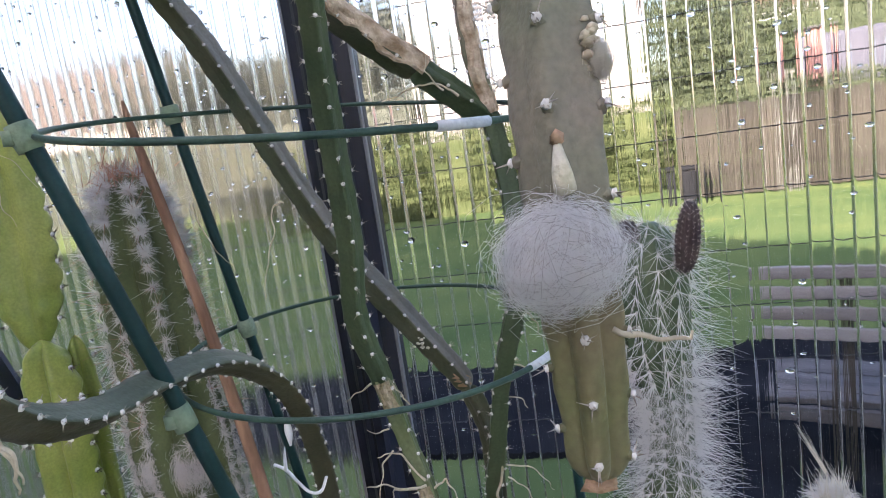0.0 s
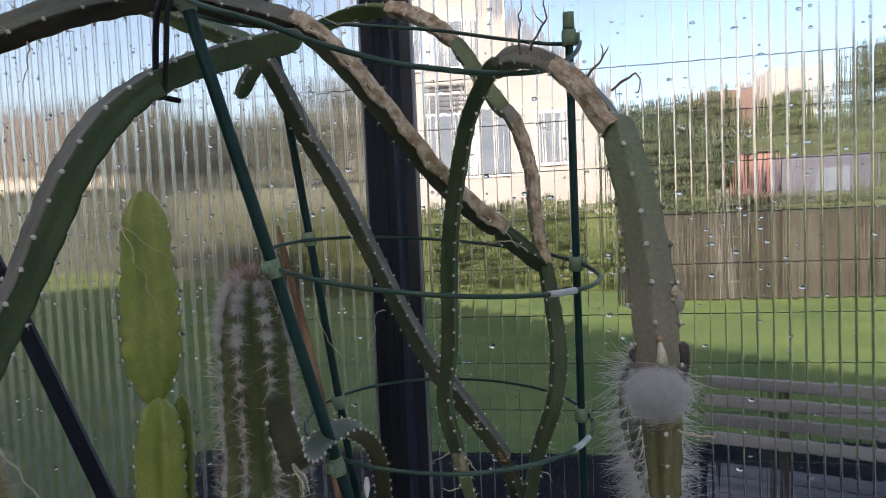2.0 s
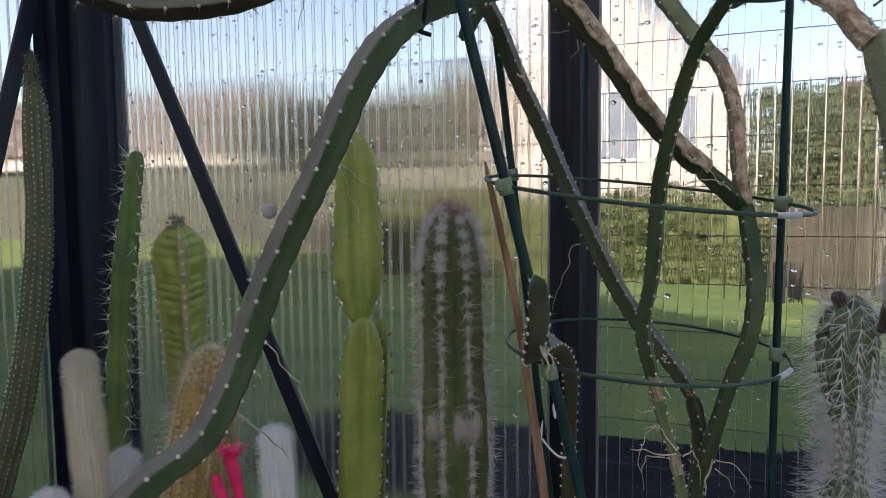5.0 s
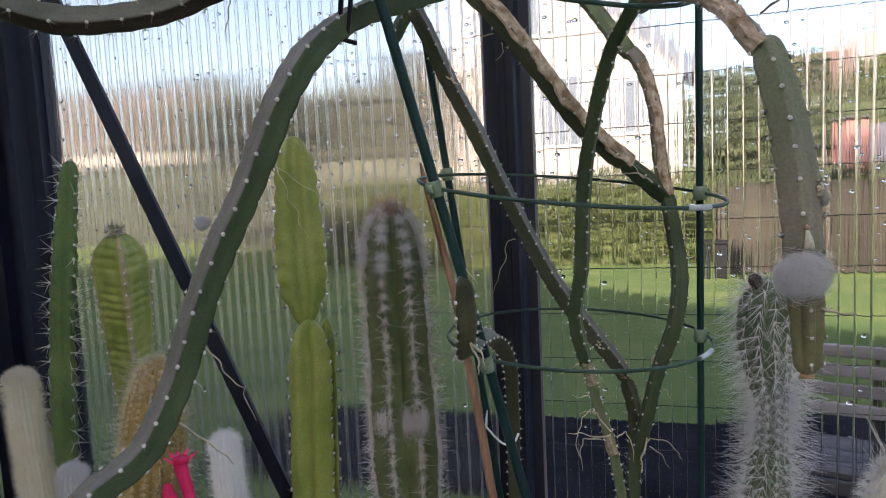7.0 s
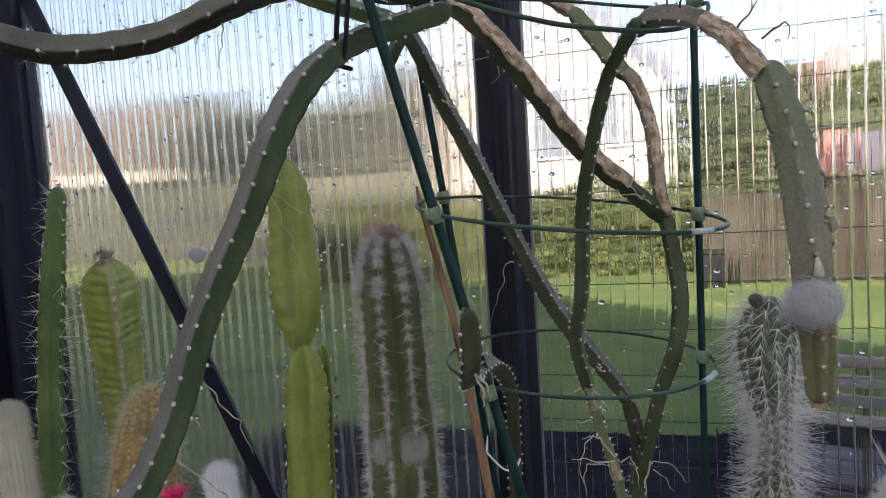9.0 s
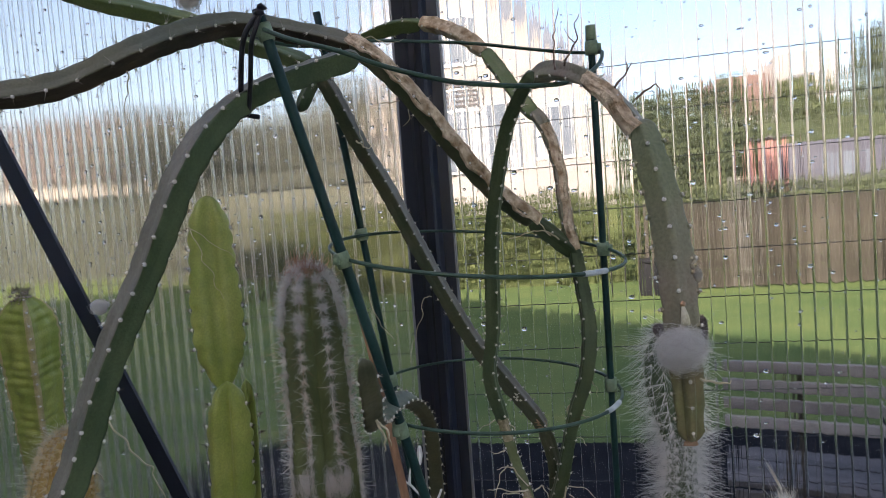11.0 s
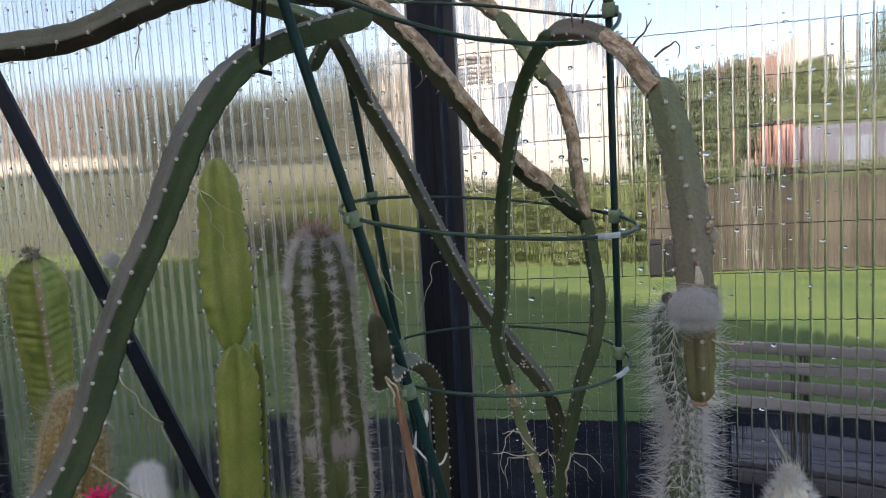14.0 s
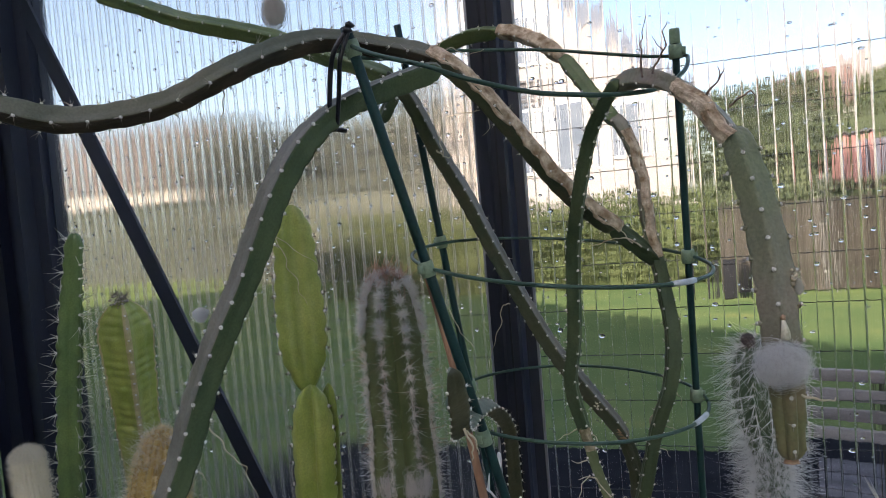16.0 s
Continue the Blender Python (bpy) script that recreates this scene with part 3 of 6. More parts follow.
def ribbed(nodes, ribs=4, depth=0.2, gap=0.024, step=0.0025, per_rib=10, bulge=0.07, twist=0.0, power=1.0, start_round=True, end_round=True, turn=0.0, angular=0.0, face=(0.15, -1.0, 0.05), pucker=0.0):
    """A ribbed stem along (x, y, z, r). Returns its mesh, the areole places and their outward ways, and the curve."""
    P = smooth_path(nodes) if len(nodes) > 2 else np.array(nodes, float)
    P, s = even(P, step)
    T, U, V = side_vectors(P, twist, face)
    total = s[-1]
    r = P[:, 3].copy()
    end = np.minimum(1, np.ones_like(s))
    e = 1.1 * r
    if start_round:
        q = np.clip(s / e, 0, 1)
        end = end * np.sqrt(np.clip(1 - (1 - q) ** 2, 0.02, 1))
    if end_round:
        q = np.clip((total - s) / e, 0, 1)
        end = end * np.sqrt(np.clip(1 - (1 - q) ** 2, 0.02, 1))
    n = ribs * per_rib
    a = np.linspace(0, 2 * np.pi, n, endpoint=False) + turn
    crest = np.abs(np.cos((a - turn) * ribs / 2)) ** power
    half = math.pi / ribs
    poly = math.cos(half) / np.cos((a - turn) % (2 * half) - half) * (1 - 0.06 * (1 - crest))
    wob = 1 + 0.03 * np.sin(s / 0.031 + 1.3) + 0.02 * np.sin(s / 0.012)
    knob = np.cos(2 * np.pi * s / gap)
    shape = (1 - angular) * (1 - depth + depth * crest) + angular * poly
    R = (r * end * wob)[:, None] * (shape[None] + bulge * crest[None] ** 4 * (0.5 + 0.5 * knob[:, None]))
    if pucker:
        ph = 0.35 * np.cos(2 * (a - turn))[None] + 0.3 * np.sin(3 * a)[None] + 1.4 * np.sin(s / 0.05)[:, None]
        cut = np.clip(np.sin(s[:, None] / 0.0021 + ph), -1, 0.2) * (0.6 + 0.4 * np.sin(s / 0.013)[:, None])
        R = R * (1 + pucker * (1 - 0.75 * crest[None]) * (cut + 0.4 * np.sin(s[:, None] / 0.0071 + 2 * ph)))
    ring = U[:, None] * np.cos(a)[None, :, None] + V[:, None] * np.sin(a)[None, :, None]
    v = (P[:, None, :3] + ring * R[..., None]).reshape(-1, 3)
    m = len(P)
    f = [(i * n + j, i * n + (j + 1) % n, (i + 1) * n + (j + 1) % n, (i + 1) * n + j) for i in range(m - 1) for j in range(n)]
    f += [tuple(range(n))[::-1], tuple(range((m - 1) * n, m * n))]
    at, out = [], []
    for k in range(ribs):
        ang = turn + 2 * np.pi * k / ribs
        t = gap * (0.0 if k % 2 else 0.5) + gap * 0.5
        while t < total - gap * 0.2:
            tt = t + rng.normal(0, gap * 0.05)
            i = int(np.clip(np.searchsorted(s, tt), 0, m - 1))
            d = U[i] * math.cos(ang) + V[i] * math.sin(ang)
            at.append(P[i, :3] + d * r[i] * end[i] * wob[i] * (1 + bulge * 0.9))
            out.append(d)
            t += gap
    return (v, f), np.array(at).reshape(-1, 3), np.array(out).reshape(-1, 3), P


def star(at, out, count, length, radius, spread=0.8, curl=0.02, segs=1, droop=0.0):
    """A bunch of spines at every areole."""
    n = len(at)
    if n == 0:
        return np.zeros((0, 3)), []
    A, O = np.repeat(at, count, 0), np.repeat(out, count, 0)
    way = O + rng.normal(0, spread, (n * count, 3))
    way = np.where(((way * O).sum(1) < 0.05)[:, None], way + 0.8 * O, way)
    L = np.broadcast_to(length, (n * count,)) * rng.uniform(0.55, 1.15, n * count)
    return hairs(A, way, L, radius, curl, segs, droop)


def climbing_stem(name, nodes, skin, parent, ribs=4, gap=0.024, label="", spine=0.004, areole=0.0013, depth=0.2, turn=0.0, angular=0.8, face_tones=None, knob=0.0, **more):
    """The {side: skin} argument puts light or shade, besides hue, into single faces."""
    geo, at, out, P = ribbed(nodes, ribs, depth, gap, turn=turn, angular=angular, **more)
    ob = part(name, geo, skin, parent, label)
    if face_tones:
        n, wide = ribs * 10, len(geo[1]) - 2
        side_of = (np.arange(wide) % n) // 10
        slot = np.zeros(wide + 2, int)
        for k, (side, other) in enumerate(face_tones.items()):
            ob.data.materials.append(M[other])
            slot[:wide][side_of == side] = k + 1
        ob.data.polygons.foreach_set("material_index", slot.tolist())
    part("areoles", beads(at + out * knob * 0.5, areole, out), "areole", ob)
    part("spines", star(at + out * knob * 0.5, out, 4, spine, 0.00035, 0.9), "spine_grey", ob)
    if knob:
        part("tubercles", beads(at - out * knob * 0.6, knob, out, 1.2), skin, ob)
    return ob, P, at, out


def strands(pts, radius):
    """Thin three-sided threads through rows of points (n, k, 3), as one mesh."""
    n, k = pts.shape[:2]
    t = pts[:, -1] - pts[:, 0]
    u = np.cross(t, rng.normal(0, 1, (n, 3)))
    u /= np.linalg.norm(u, axis=1)[:, None] + 1e-9
    w = np.cross(t, u)
    w /= np.linalg.norm(w, axis=1)[:, None] + 1e-9
    a = np.arange(3) * 2 * np.pi / 3
    ring = (u[:, None] * np.cos(a)[None, :, None] + w[:, None] * np.sin(a)[None, :, None]) * radius
    v = pts[:, :, None] + ring[:, None] * np.linspace(1, 0.4, k)[None, :, None, None]
    base = np.array([(i * 3 + j, i * 3 + (j + 1) % 3, (i + 1) * 3 + (j + 1) % 3, (i + 1) * 3 + j) for i in range(k - 1) for j in range(3)])
    f = (base[None] + (np.arange(n) * k * 3)[:, None, None]).reshape(-1, 4)
    return v.reshape(-1, 3), [tuple(q) for q in f.tolist()]


def wool_ball(name, centre, radius, parent, material="hair", count=3500, squash=(1, 1, 0.92), strand=0.0002, reach=1.0, label=""):
    """A tuft of tangled wool: a soft core with thousands of curled strands."""
    c = np.array(centre)
    # locks: bunches of strands that share a place, a sweep and a height
    locks = 110 if radius > 0.01 else 40
    ld = rng.normal(0, 1, (locks, 3))
    ld /= np.linalg.norm(ld, axis=1)[:, None]
    lt = rng.normal(0, 1.0, (locks, 3)) + np.array([-0.35, 0, -0.45])
    lh = rng.uniform(0.45, 1.4, locks)
    own = rng.integers(0, locks, count)
    q = ld[own] + rng.normal(0, 0.16, (count, 3))
    q /= np.linalg.norm(q, axis=1)[:, None]
    d = q.copy()
    turn = lt[own] + rng.normal(0, 0.7, (count, 3))
    level = rng.uniform(0.35, 1.0, count) ** 0.6 * lh[own]
    pts, segs = [], 6
    for k in range(segs + 1):
        pts.append(c + q * np.array(squash) * (radius * level)[:, None])
        turn = turn + rng.normal(0, 0.9, (count, 3))
        q = q + 0.11 * reach * (turn - q * (turn * q).sum(1)[:, None])
        q /= np.linalg.norm(q, axis=1)[:, None]
        level = level * (1 + rng.normal(0.02, 0.07, count))
    loose = count // 4
    fly = hairs(c + d[:loose] * radius * 0.75, d[:loose] * 0.55 + rng.normal(0, 0.7, (loose, 3)), radius * rng.uniform(0.25, 0.95, loose), strand, 0.4, 5)
    run = np.stack(pts, 1)
    # every ninth lock of a big ball is greyer: shading streaks put into colour
    dull = np.isin(own, np.arange(0, locks, 9)) if count > 4000 else np.zeros(count, bool)
    ob = part(name, join(strands(run[~dull], strand), fly), material, parent, label)
    if dull.any():
        part("grey_wool", strands(run[dull], strand), "wool_grey", ob, "greyer locks of uneven wool that also draw its shaded streaks")
    g = 14
    vs, fs = [], []
    for i in range(g + 1):
        for j in range(2 * g):
            t, p = math.pi * i / g, math.pi * j / g
            q = np.array([math.sin(t) * math.cos(p), math.sin(t) * math.sin(p), math.cos(t)])
            k = radius * 0.52 * (1 + 0.10 * math.sin(9 * q[2] + 5 * q[0]) + 0.12 * math.sin(5 * q[0] + 1) * math.cos(4 * q[2]) + 0.06 * math.sin(11 * q[1]))
            vs.append(c + q * np.array(squash) * k)
    for i in range(g):
        for j in range(2 * g):
            fs.append((i * 2 * g + j, i * 2 * g + (j + 1) % (2 * g), (i + 1) * 2 * g + (j + 1) % (2 * g), (i + 1) * 2 * g + j))
    part("wool_core", (vs, fs), material, ob)
    return ob


def root_curve(nodes, radius, parent, material="root", name="aerial_root"):
    """A thin kinked root: each stretch wanders a little, and it thins to its end."""
    n = np.array(nodes, float)
    rows = [n[0]]
    for p, q in zip(n[:-1], n[1:]):
        span = np.linalg.norm(q - p)
        for k in (1 / 3, 2 / 3):
            rows.append(p + (q - p) * k + rng.normal(0, 0.055 * span, 3))
        rows.append(q)
    r = np.linspace(radius * 0.85, radius * 0.3, len(rows)) * rng.uniform(0.85, 1.15, len(rows))
    return part(name, tube(np.c_[np.array(rows), r], sides=6, step=0.002), material, parent)


def potted(at, radius, top, foot):
    """A plain clay pot with a rim and a grit filling."""
    x, y = at
    prof = [(0.72, foot), (0.95, top - 0.030), (1.06, top - 0.030), (1.06, top), (0.93, top), (0.9, top - 0.015)]
    k, n = 28, len(prof)
    v = [(x + radius * p * math.cos(2 * math.pi * j / k), y + radius * p * math.sin(2 * math.pi * j / k), z) for p, z in prof for j in range(k)]
    f = [(i * k + j, i * k + (j + 1) % k, (i + 1) * k + (j + 1) % k, (i + 1) * k + j) for i in range(n - 1) for j in range(k)]
    pot = thing("plant_pot", (x, y, foot), "plain round terracotta pot filled with grit on the staging", "pot", "pots on the staging")
    part("shell", (v, f + [tuple(range(k))[::-1]]), "pot", pot)
    k2 = [(x + radius * 0.92 * math.cos(2 * math.pi * j / k), y + radius * 0.92 * math.sin(2 * math.pi * j / k), top - 0.014) for j in range(k)]
    part("grit", (k2, [tuple(range(k))]), "soil", pot, smooth=False)
    return pot


# ---- ground and distance ----
STAGE = 0.92  # top of the staging


def flat_sheet(x0, y0, x1, y1, z):
    return [(x0, y0, z), (x1, y0, z), (x1, y1, z), (x0, y1, z)], [(0, 1, 2, 3)]


solo("ground", flat_sheet(-400, -300, 400, 600, 0.0), "grass", "mown green lawn reaching to the far gardens", "lawn", kind="structure")
solo("patio", extrude_z([(-2.5, 2.75), (0.0, 2.75), (0.0, 0.75), (9.0, 0.75), (9.0, 4.3), (0.9, 4.15), (0.3, 3.86), (-2.5, 3.84)], 0.0, 0.03), "patio", "dark slate paving beside the greenhouse wall", "paving", kind="structure")
solo("floor", box(-1.3, -2.6, 0.0, 2.2, 0.62, 0.02), "concrete", "plain concrete greenhouse floor", "floor", kind="structure")

# unseen block added to keep low sun off greenhouse and lawn, pale for bounce
HX, HY, DX, DY = -6.4, -3.9, 0.68, -0.733


def shade_house():
    u0, u1, back = -14.0, 9.5, 7.0
    nx, ny = -0.733, -0.68
    a = [(HX + DX * u0, HY + DY * u0), (HX + DX * u1, HY + DY * u1)]
    outline = [a[0], (a[0][0] + nx * back, a[0][1] + ny * back), (a[1][0] + nx * back, a[1][1] + ny * back), a[1]]
    return extrude_z(outline, 0, 8.0)


solo("unseen_shade_wall", shade_house(), "shade_wall", "unseen pale house block added behind the greenhouse to shade it and the lawn", "house wall", kind="structure")


def blob_leaves(centres, radii, count, size, material_name):
    """Many small leaf quads scattered through lumpy clumps, as one mesh."""
    vs, fs = [], []
    k = 0
    for c, r in zip(centres, radii):
        n = count
        d = rng.normal(0, 1, (n, 3))
        d /= np.linalg.norm(d, axis=1)[:, None]
        p = np.array(c) + d * np.array(r) * (rng.uniform(0.45, 1.0, n) ** 0.5)[:, None]
        u = rng.normal(0, 1, (n, 3))
        u /= np.linalg.norm(u, axis=1)[:, None]
        w = np.cross(u, rng.normal(0, 1, (n, 3)))
        w /= np.linalg.norm(w, axis=1)[:, None]
        s = size * rng.uniform(0.6, 1.4, n)[:, None]
        q = np.stack([p - u * s, p + w * s * 0.6, p + u * s, p - w * s * 0.6], 1).reshape(-1, 3)
        vs.append(q)
        fs.extend([(k + 4 * i, k + 4 * i + 1, k + 4 * i + 2, k + 4 * i + 3) for i in range(n)])
        k += 4 * n
    return np.concatenate(vs), fs


def tree(x, y, height, spread, material, label, name="tree", clumps=30, leaves=600, leaf=0.07):
    t = thing(name, (x, y, 0), label, "tree")
    part("trunk", tube([(x, y, 0, spread * 0.09), (x + 0.1, y, height * 0.3, spread * 0.07), (x, y + 0.1, height * 0.75, spread * 0.03)], sides=8, step=0.3), "trunk", t)
    cs, rs = [], []
    for _ in range(clumps):
        a, h = rng.uniform(0, 2 * np.pi), rng.uniform(0.18, 0.95)
        k = spread * math.sin(math.pi * min(1, h * 0.75 + 0.2)) * rng.uniform(0.3, 0.9)
        cs.append((x + math.cos(a) * k, y + math.sin(a) * k, height * h))
        q = spread * rng.uniform(0.25, 0.45)
        rs.append((q, q, q * 0.8))
    part("crown", blob_leaves(cs, rs, leaves, leaf, material), material, t, smooth=False)
    return t


def hedge(x0, x1, y, height, depth, material, label, name="hedge", z0=0.0, leaf=0.06, per=600):
    n = max(4, int((x1 - x0) / 0.55))
    cs = [(x0 + (x1 - x0) * (i + 0.5) / n + rng.normal(0, 0.1), y + rng.normal(0, 0.12), z0 + height * q) for i in range(n) for q in (0.28, 0.68)]
    rs = [((x1 - x0) / n * 1.0, depth, height * rng.uniform(0.3, 0.4)) for _ in cs]
    core = box(x0 + 0.25, y - depth * 0.5, z0, x1 - 0.25, y + depth * 0.5, z0 + height * 0.82)
    return solo(name, join(blob_leaves(cs, rs, per, leaf, material), core), material, label, "hedge", kind="stuff")


def bench():
    """Stands askew to the greenhouse, its back to it: built along x from its near end, then turned."""
    b = thing("garden_bench", (0, 0, 0), "weathered grey slatted wooden garden bench on dark paving", "bench")
    for i in range(4):
        z = 0.81 - i * 0.077
        part("back_slat", box(0, 0, z - 0.0225, 1.6, 0.025, z + 0.0225, 0.004), "old_wood", b)
    for i, (y0, y1) in enumerate(((0.10, 0.17), (0.18, 0.36), (0.37, 0.53))):
        part("seat_slat", box(0, y0, 0.26, 1.6, y1, 0.285, 0.004), "seat_wood", b)
    part("apron", box(0.02, 0.07, 0.20, 1.58, 0.095, 0.258, 0.004), "seat_wood", b)
    for x in (0.24, 1.36):
        part("back_post", box(x, 0.027, 0, x + 0.045, 0.066, 0.83, 0.004), "fence", b)
        part("leg", box(x, 0.46, 0, x + 0.045, 0.51, 0.258, 0.004), "fence", b)
    b.location, b.rotation_euler = (0.50, 2.55, 0.03), (0, 0, radians(-17))
    return b


bench()

# timber fence: each board a part
fence = thing("timber_fence", (4.5, 10.7, 0), "brown vertical-board timber fence along the lawn", "fence")
for rz in (0.35, 1.1):
    part("rail", box(1.15, 10.76, rz, 12.0, 10.8, rz + 0.08), "fence", fence, smooth=False)
xb, board_mesh = 1.15, None
while xb < 12.0:
    geo = box(-0.055, -0.011, 0, 0.055, 0.011, 1.38)
    if board_mesh is None:
        board_mesh = mesh_of("board", geo[0], geo[1])
        board_mesh.materials.append(M["fence"])
    ob = new("board", board_mesh)
    ob.parent = fence
    ob.location = (xb - 4.5, rng.normal(0, 0.006), 0.02)
    ob.scale = (1, 1, 1 + rng.normal(0, 0.015))
    xb += 0.125
for px in (1.15, 3.3, 5.5, 7.7, 9.9):
    part("post", box(px - 0.05, 10.80, 0, px + 0.05, 10.9, 1.45), "fence", fence, smooth=False)

# white house across the gardens
house = thing("white_house", (-2.0, 16.4, 0), "white rendered house with dark windows and a shallow roof", "house")


def extrude_y(outline, y0, y1):
    """A prism with the given outline of (x, z), from y0 to y1."""
    n = len(outline)
    v = [(x, y0, z) for x, z in outline] + [(x, y1, z) for x, z in outline]
    f = [(i, (i + 1) % n, n + (i + 1) % n, n + i) for i in range(n)]
    return v, f + [tuple(range(n)), tuple(range(n, 2 * n))[::-1]]


part("wall", extrude_y([(-4.4, 0), (1.0, 0), (1.0, 4.0), (-1.6, 6.4), (-1.6, 7.4), (-4.4, 7.4)], 16.0, 22.0), "plaster", house, smooth=False)
part("roof", extrude_y([(1.2, 3.85), (1.2, 4.3), (-1.0, 6.45), (-1.55, 7.0), (-1.55, 6.36)], 15.95, 22.1), "roof_slate", house, smooth=False)
part("roof", box(-4.5, 15.95, 7.403, -1.5, 22.1, 7.6), "roof_slate", house, smooth=False)
for wx, wz, ww, wh in ((-0.55, 2.7, 0.62, 1.2), (-2.05, 2.5, 0.8, 1.6), (-3.15, 2.5, 0.75, 2.0), (-2.9, 5.2, 0.7, 1.1), (-4.0, 5.2, 0.7, 1.1)):
    yw = 16.0
    w = part("window", box(wx - 0.07, yw - 0.05, wz - 0.07, wx + ww + 0.07, yw - 0.003, wz + wh + 0.07), "trim", house, smooth=False)
    part("pane", box(wx, yw - 0.06, wz, wx + ww, yw - 0.053, wz + wh), "window", w, smooth=False)
shutter = part("slatted_vent", box(-3.1, 15.93, 4.0, -2.2, 15.99, 4.05), "trim", house, smooth=False)
for i in range(6):
    part("slat", box(-3.1, 15.92, 4.12 + i * 0.12, -2.2, 15.97, 4.17 + i * 0.12), "roof_dark", shutter, smooth=False)

# pale far house with a red roof block, salmon shed, lilac van
far = thing("far_house", (6.2, 26, 0), "pale far house with a low red-brown roof", "house")
part("wall", box(7.6, 26, 0, 9.6, 32, 6.4), "plaster", far, smooth=False)
part("roof", box(5.6, 27, 4.4, 7.4, 31, 5.9), "roof_red", far, smooth=False)
part("wing", box(5.6, 27.1, 0, 7.4, 31, 4.4), "shade_wall", far, smooth=False)
part("window", box(8.3, 25.95, 4.6, 8.9, 25.997, 5.6), "window", far, smooth=False)
shed = thing("garden_shed", (4.75, 16.6, 0), "salmon-painted garden shed behind the fence", "shed")
part("wall", box(4.54, 16.2, 0, 4.80, 17.6, 2.69), "salmon", shed, smooth=False)
part("roof", box(4.50, 16.12, 2.69, 4.84, 17.7, 2.74), "roof_dark", shed, smooth=False)
van = thing("parked_van", (6.0, 16.9, 0), "lilac-grey parked van behind the fence", "van")
part("body", box(4.98, 16.2, 0.35, 7.3, 18.0, 2.55, 0.12), "lilac", van)
part("window", box(5.9, 16.17, 1.7, 6.5, 16.197, 2.25), "window", van, smooth=False)
for wx in (5.8, 7.0):
    wheel = tube([(wx, 16.15, 0.33), (wx, 16.4, 0.33)], 0.33, 20, 0.1)
    part("wheel", wheel, "gasket", van, smooth=False)

hedge(3.2, 14.0, 15.2, 1.75, 0.4, "leaf", "dark low shrubs between the fence and the shed", leaf=0.05)
hedge(1.25, 3.3, 13.9, 3.75, 0.7, "leaf", "dark green clipped hedge beside the white house", per=2000)
hedge(3.9, 14.0, 19.5, 4.0, 1.0, "leaf", "dark green tall hedge behind the fence")
hedge(-6.5, 1.0, 12.4, 1.75, 0.5, "leaf_yellow", "yellow-green low shrubs in front of the white house")
tree(11.0, 24.0, 6.5, 2.4, "leaf", "dark conifer-like garden tree far off")
tree(6.9, 21.5, 4.6, 1.5, "leaf_yellow", "yellowish small garden tree behind the hedge")
hedge(-12.5, -4.6, 17.0, 3.0, 0.8, "leaf_grey", "dull grey-green tall shrubs beside the white house")
tree(-9.0, 21.0, 5.2, 3.0, "leaf_grey", "broad grey-green garden tree across the lawn")
# two pale crowns added where the misted panel shows only bright haze
tree(-6.6, 19.6, 5.6, 2.2, "leaf_grey", "grey-green garden tree standing in for pale haze beside the white house", leaves=900)
tree(-10.8, 20.5, 5.2, 2.2, "leaf_grey", "grey-green garden tree standing in for pale haze across the lawn", leaves=900)
tree(-12.6, 18.0, 5.2, 2.6, "leaf_grey", "light green garden tree across the lawn")
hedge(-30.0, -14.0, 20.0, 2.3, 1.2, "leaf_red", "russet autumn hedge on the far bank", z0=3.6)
bank = solo("bank", box(-60, 20.5, 0, -10, 60, 3.6), "grass", "grassy far bank under the russet hedge", "bank", kind="structure")
solo("garden_wall", box(-32.0, 19.6, 3.0, -16.0, 19.9, 3.5), "plaster", "long pale low garden wall on the bank", "wall", kind="structure")
solo("bank_wall", box(-60.0, 19.9, 0.0, -10.0, 20.5, 3.6), "bank_stone", "mossy grey stone retaining wall below the bank", "wall", kind="structure")

bin_ = thing("compost_bin", (1.11, 10.4, 0), "black square compost bin at the end of the fence", "bin")
part("body", box(0.93, 10.2, 0.0, 1.29, 10.5, 0.52, 0.02), "gasket", bin_)
part("lid", box(0.91, 10.18, 0.523, 1.31, 10.52, 0.57, 0.01), "gasket", bin_)
pole = thing("trellis_post", (2.535, 10.5, 0), "slim pale-painted weathered twin-rail trellis post before the fence", "post")
for px in (2.485, 2.585):
    part("upright", box(px - 0.011, 10.49, 0.0, px + 0.011, 10.512, 1.76, 0.003), "grey_post", pole)
for pz in (0.30, 1.0, 1.70):
    part("rung", box(2.496, 10.494, pz, 2.574, 10.508, pz + 0.025, 0.003), "grey_post", pole)

# wire fence just outside the greenhouse
wires = thing("wire_fence", (0, 1.15, 0.0), "thin dark horizontal fence wires outside the greenhouse", "fence")
for i in range(10):
    z = 0.95 + i * 0.098
    part("wire", tube([(-1.92, 1.15, z), (0.6, 1.15, z + 0.004), (2.4, 1.15, z)], 0.0010, 5, 0.3), "wire", wires)
for x in (-1.9, 2.38):
    part("post", tube([(x, 1.165, 0.0), (x, 1.165, 2.0)], 0.012, 8, 0.5), "wire", wires)

# ---- greenhouse shell ----
WALL = 0.632      # inner face of the glazed wall
Z0, Z1 = 0.30, 2.30


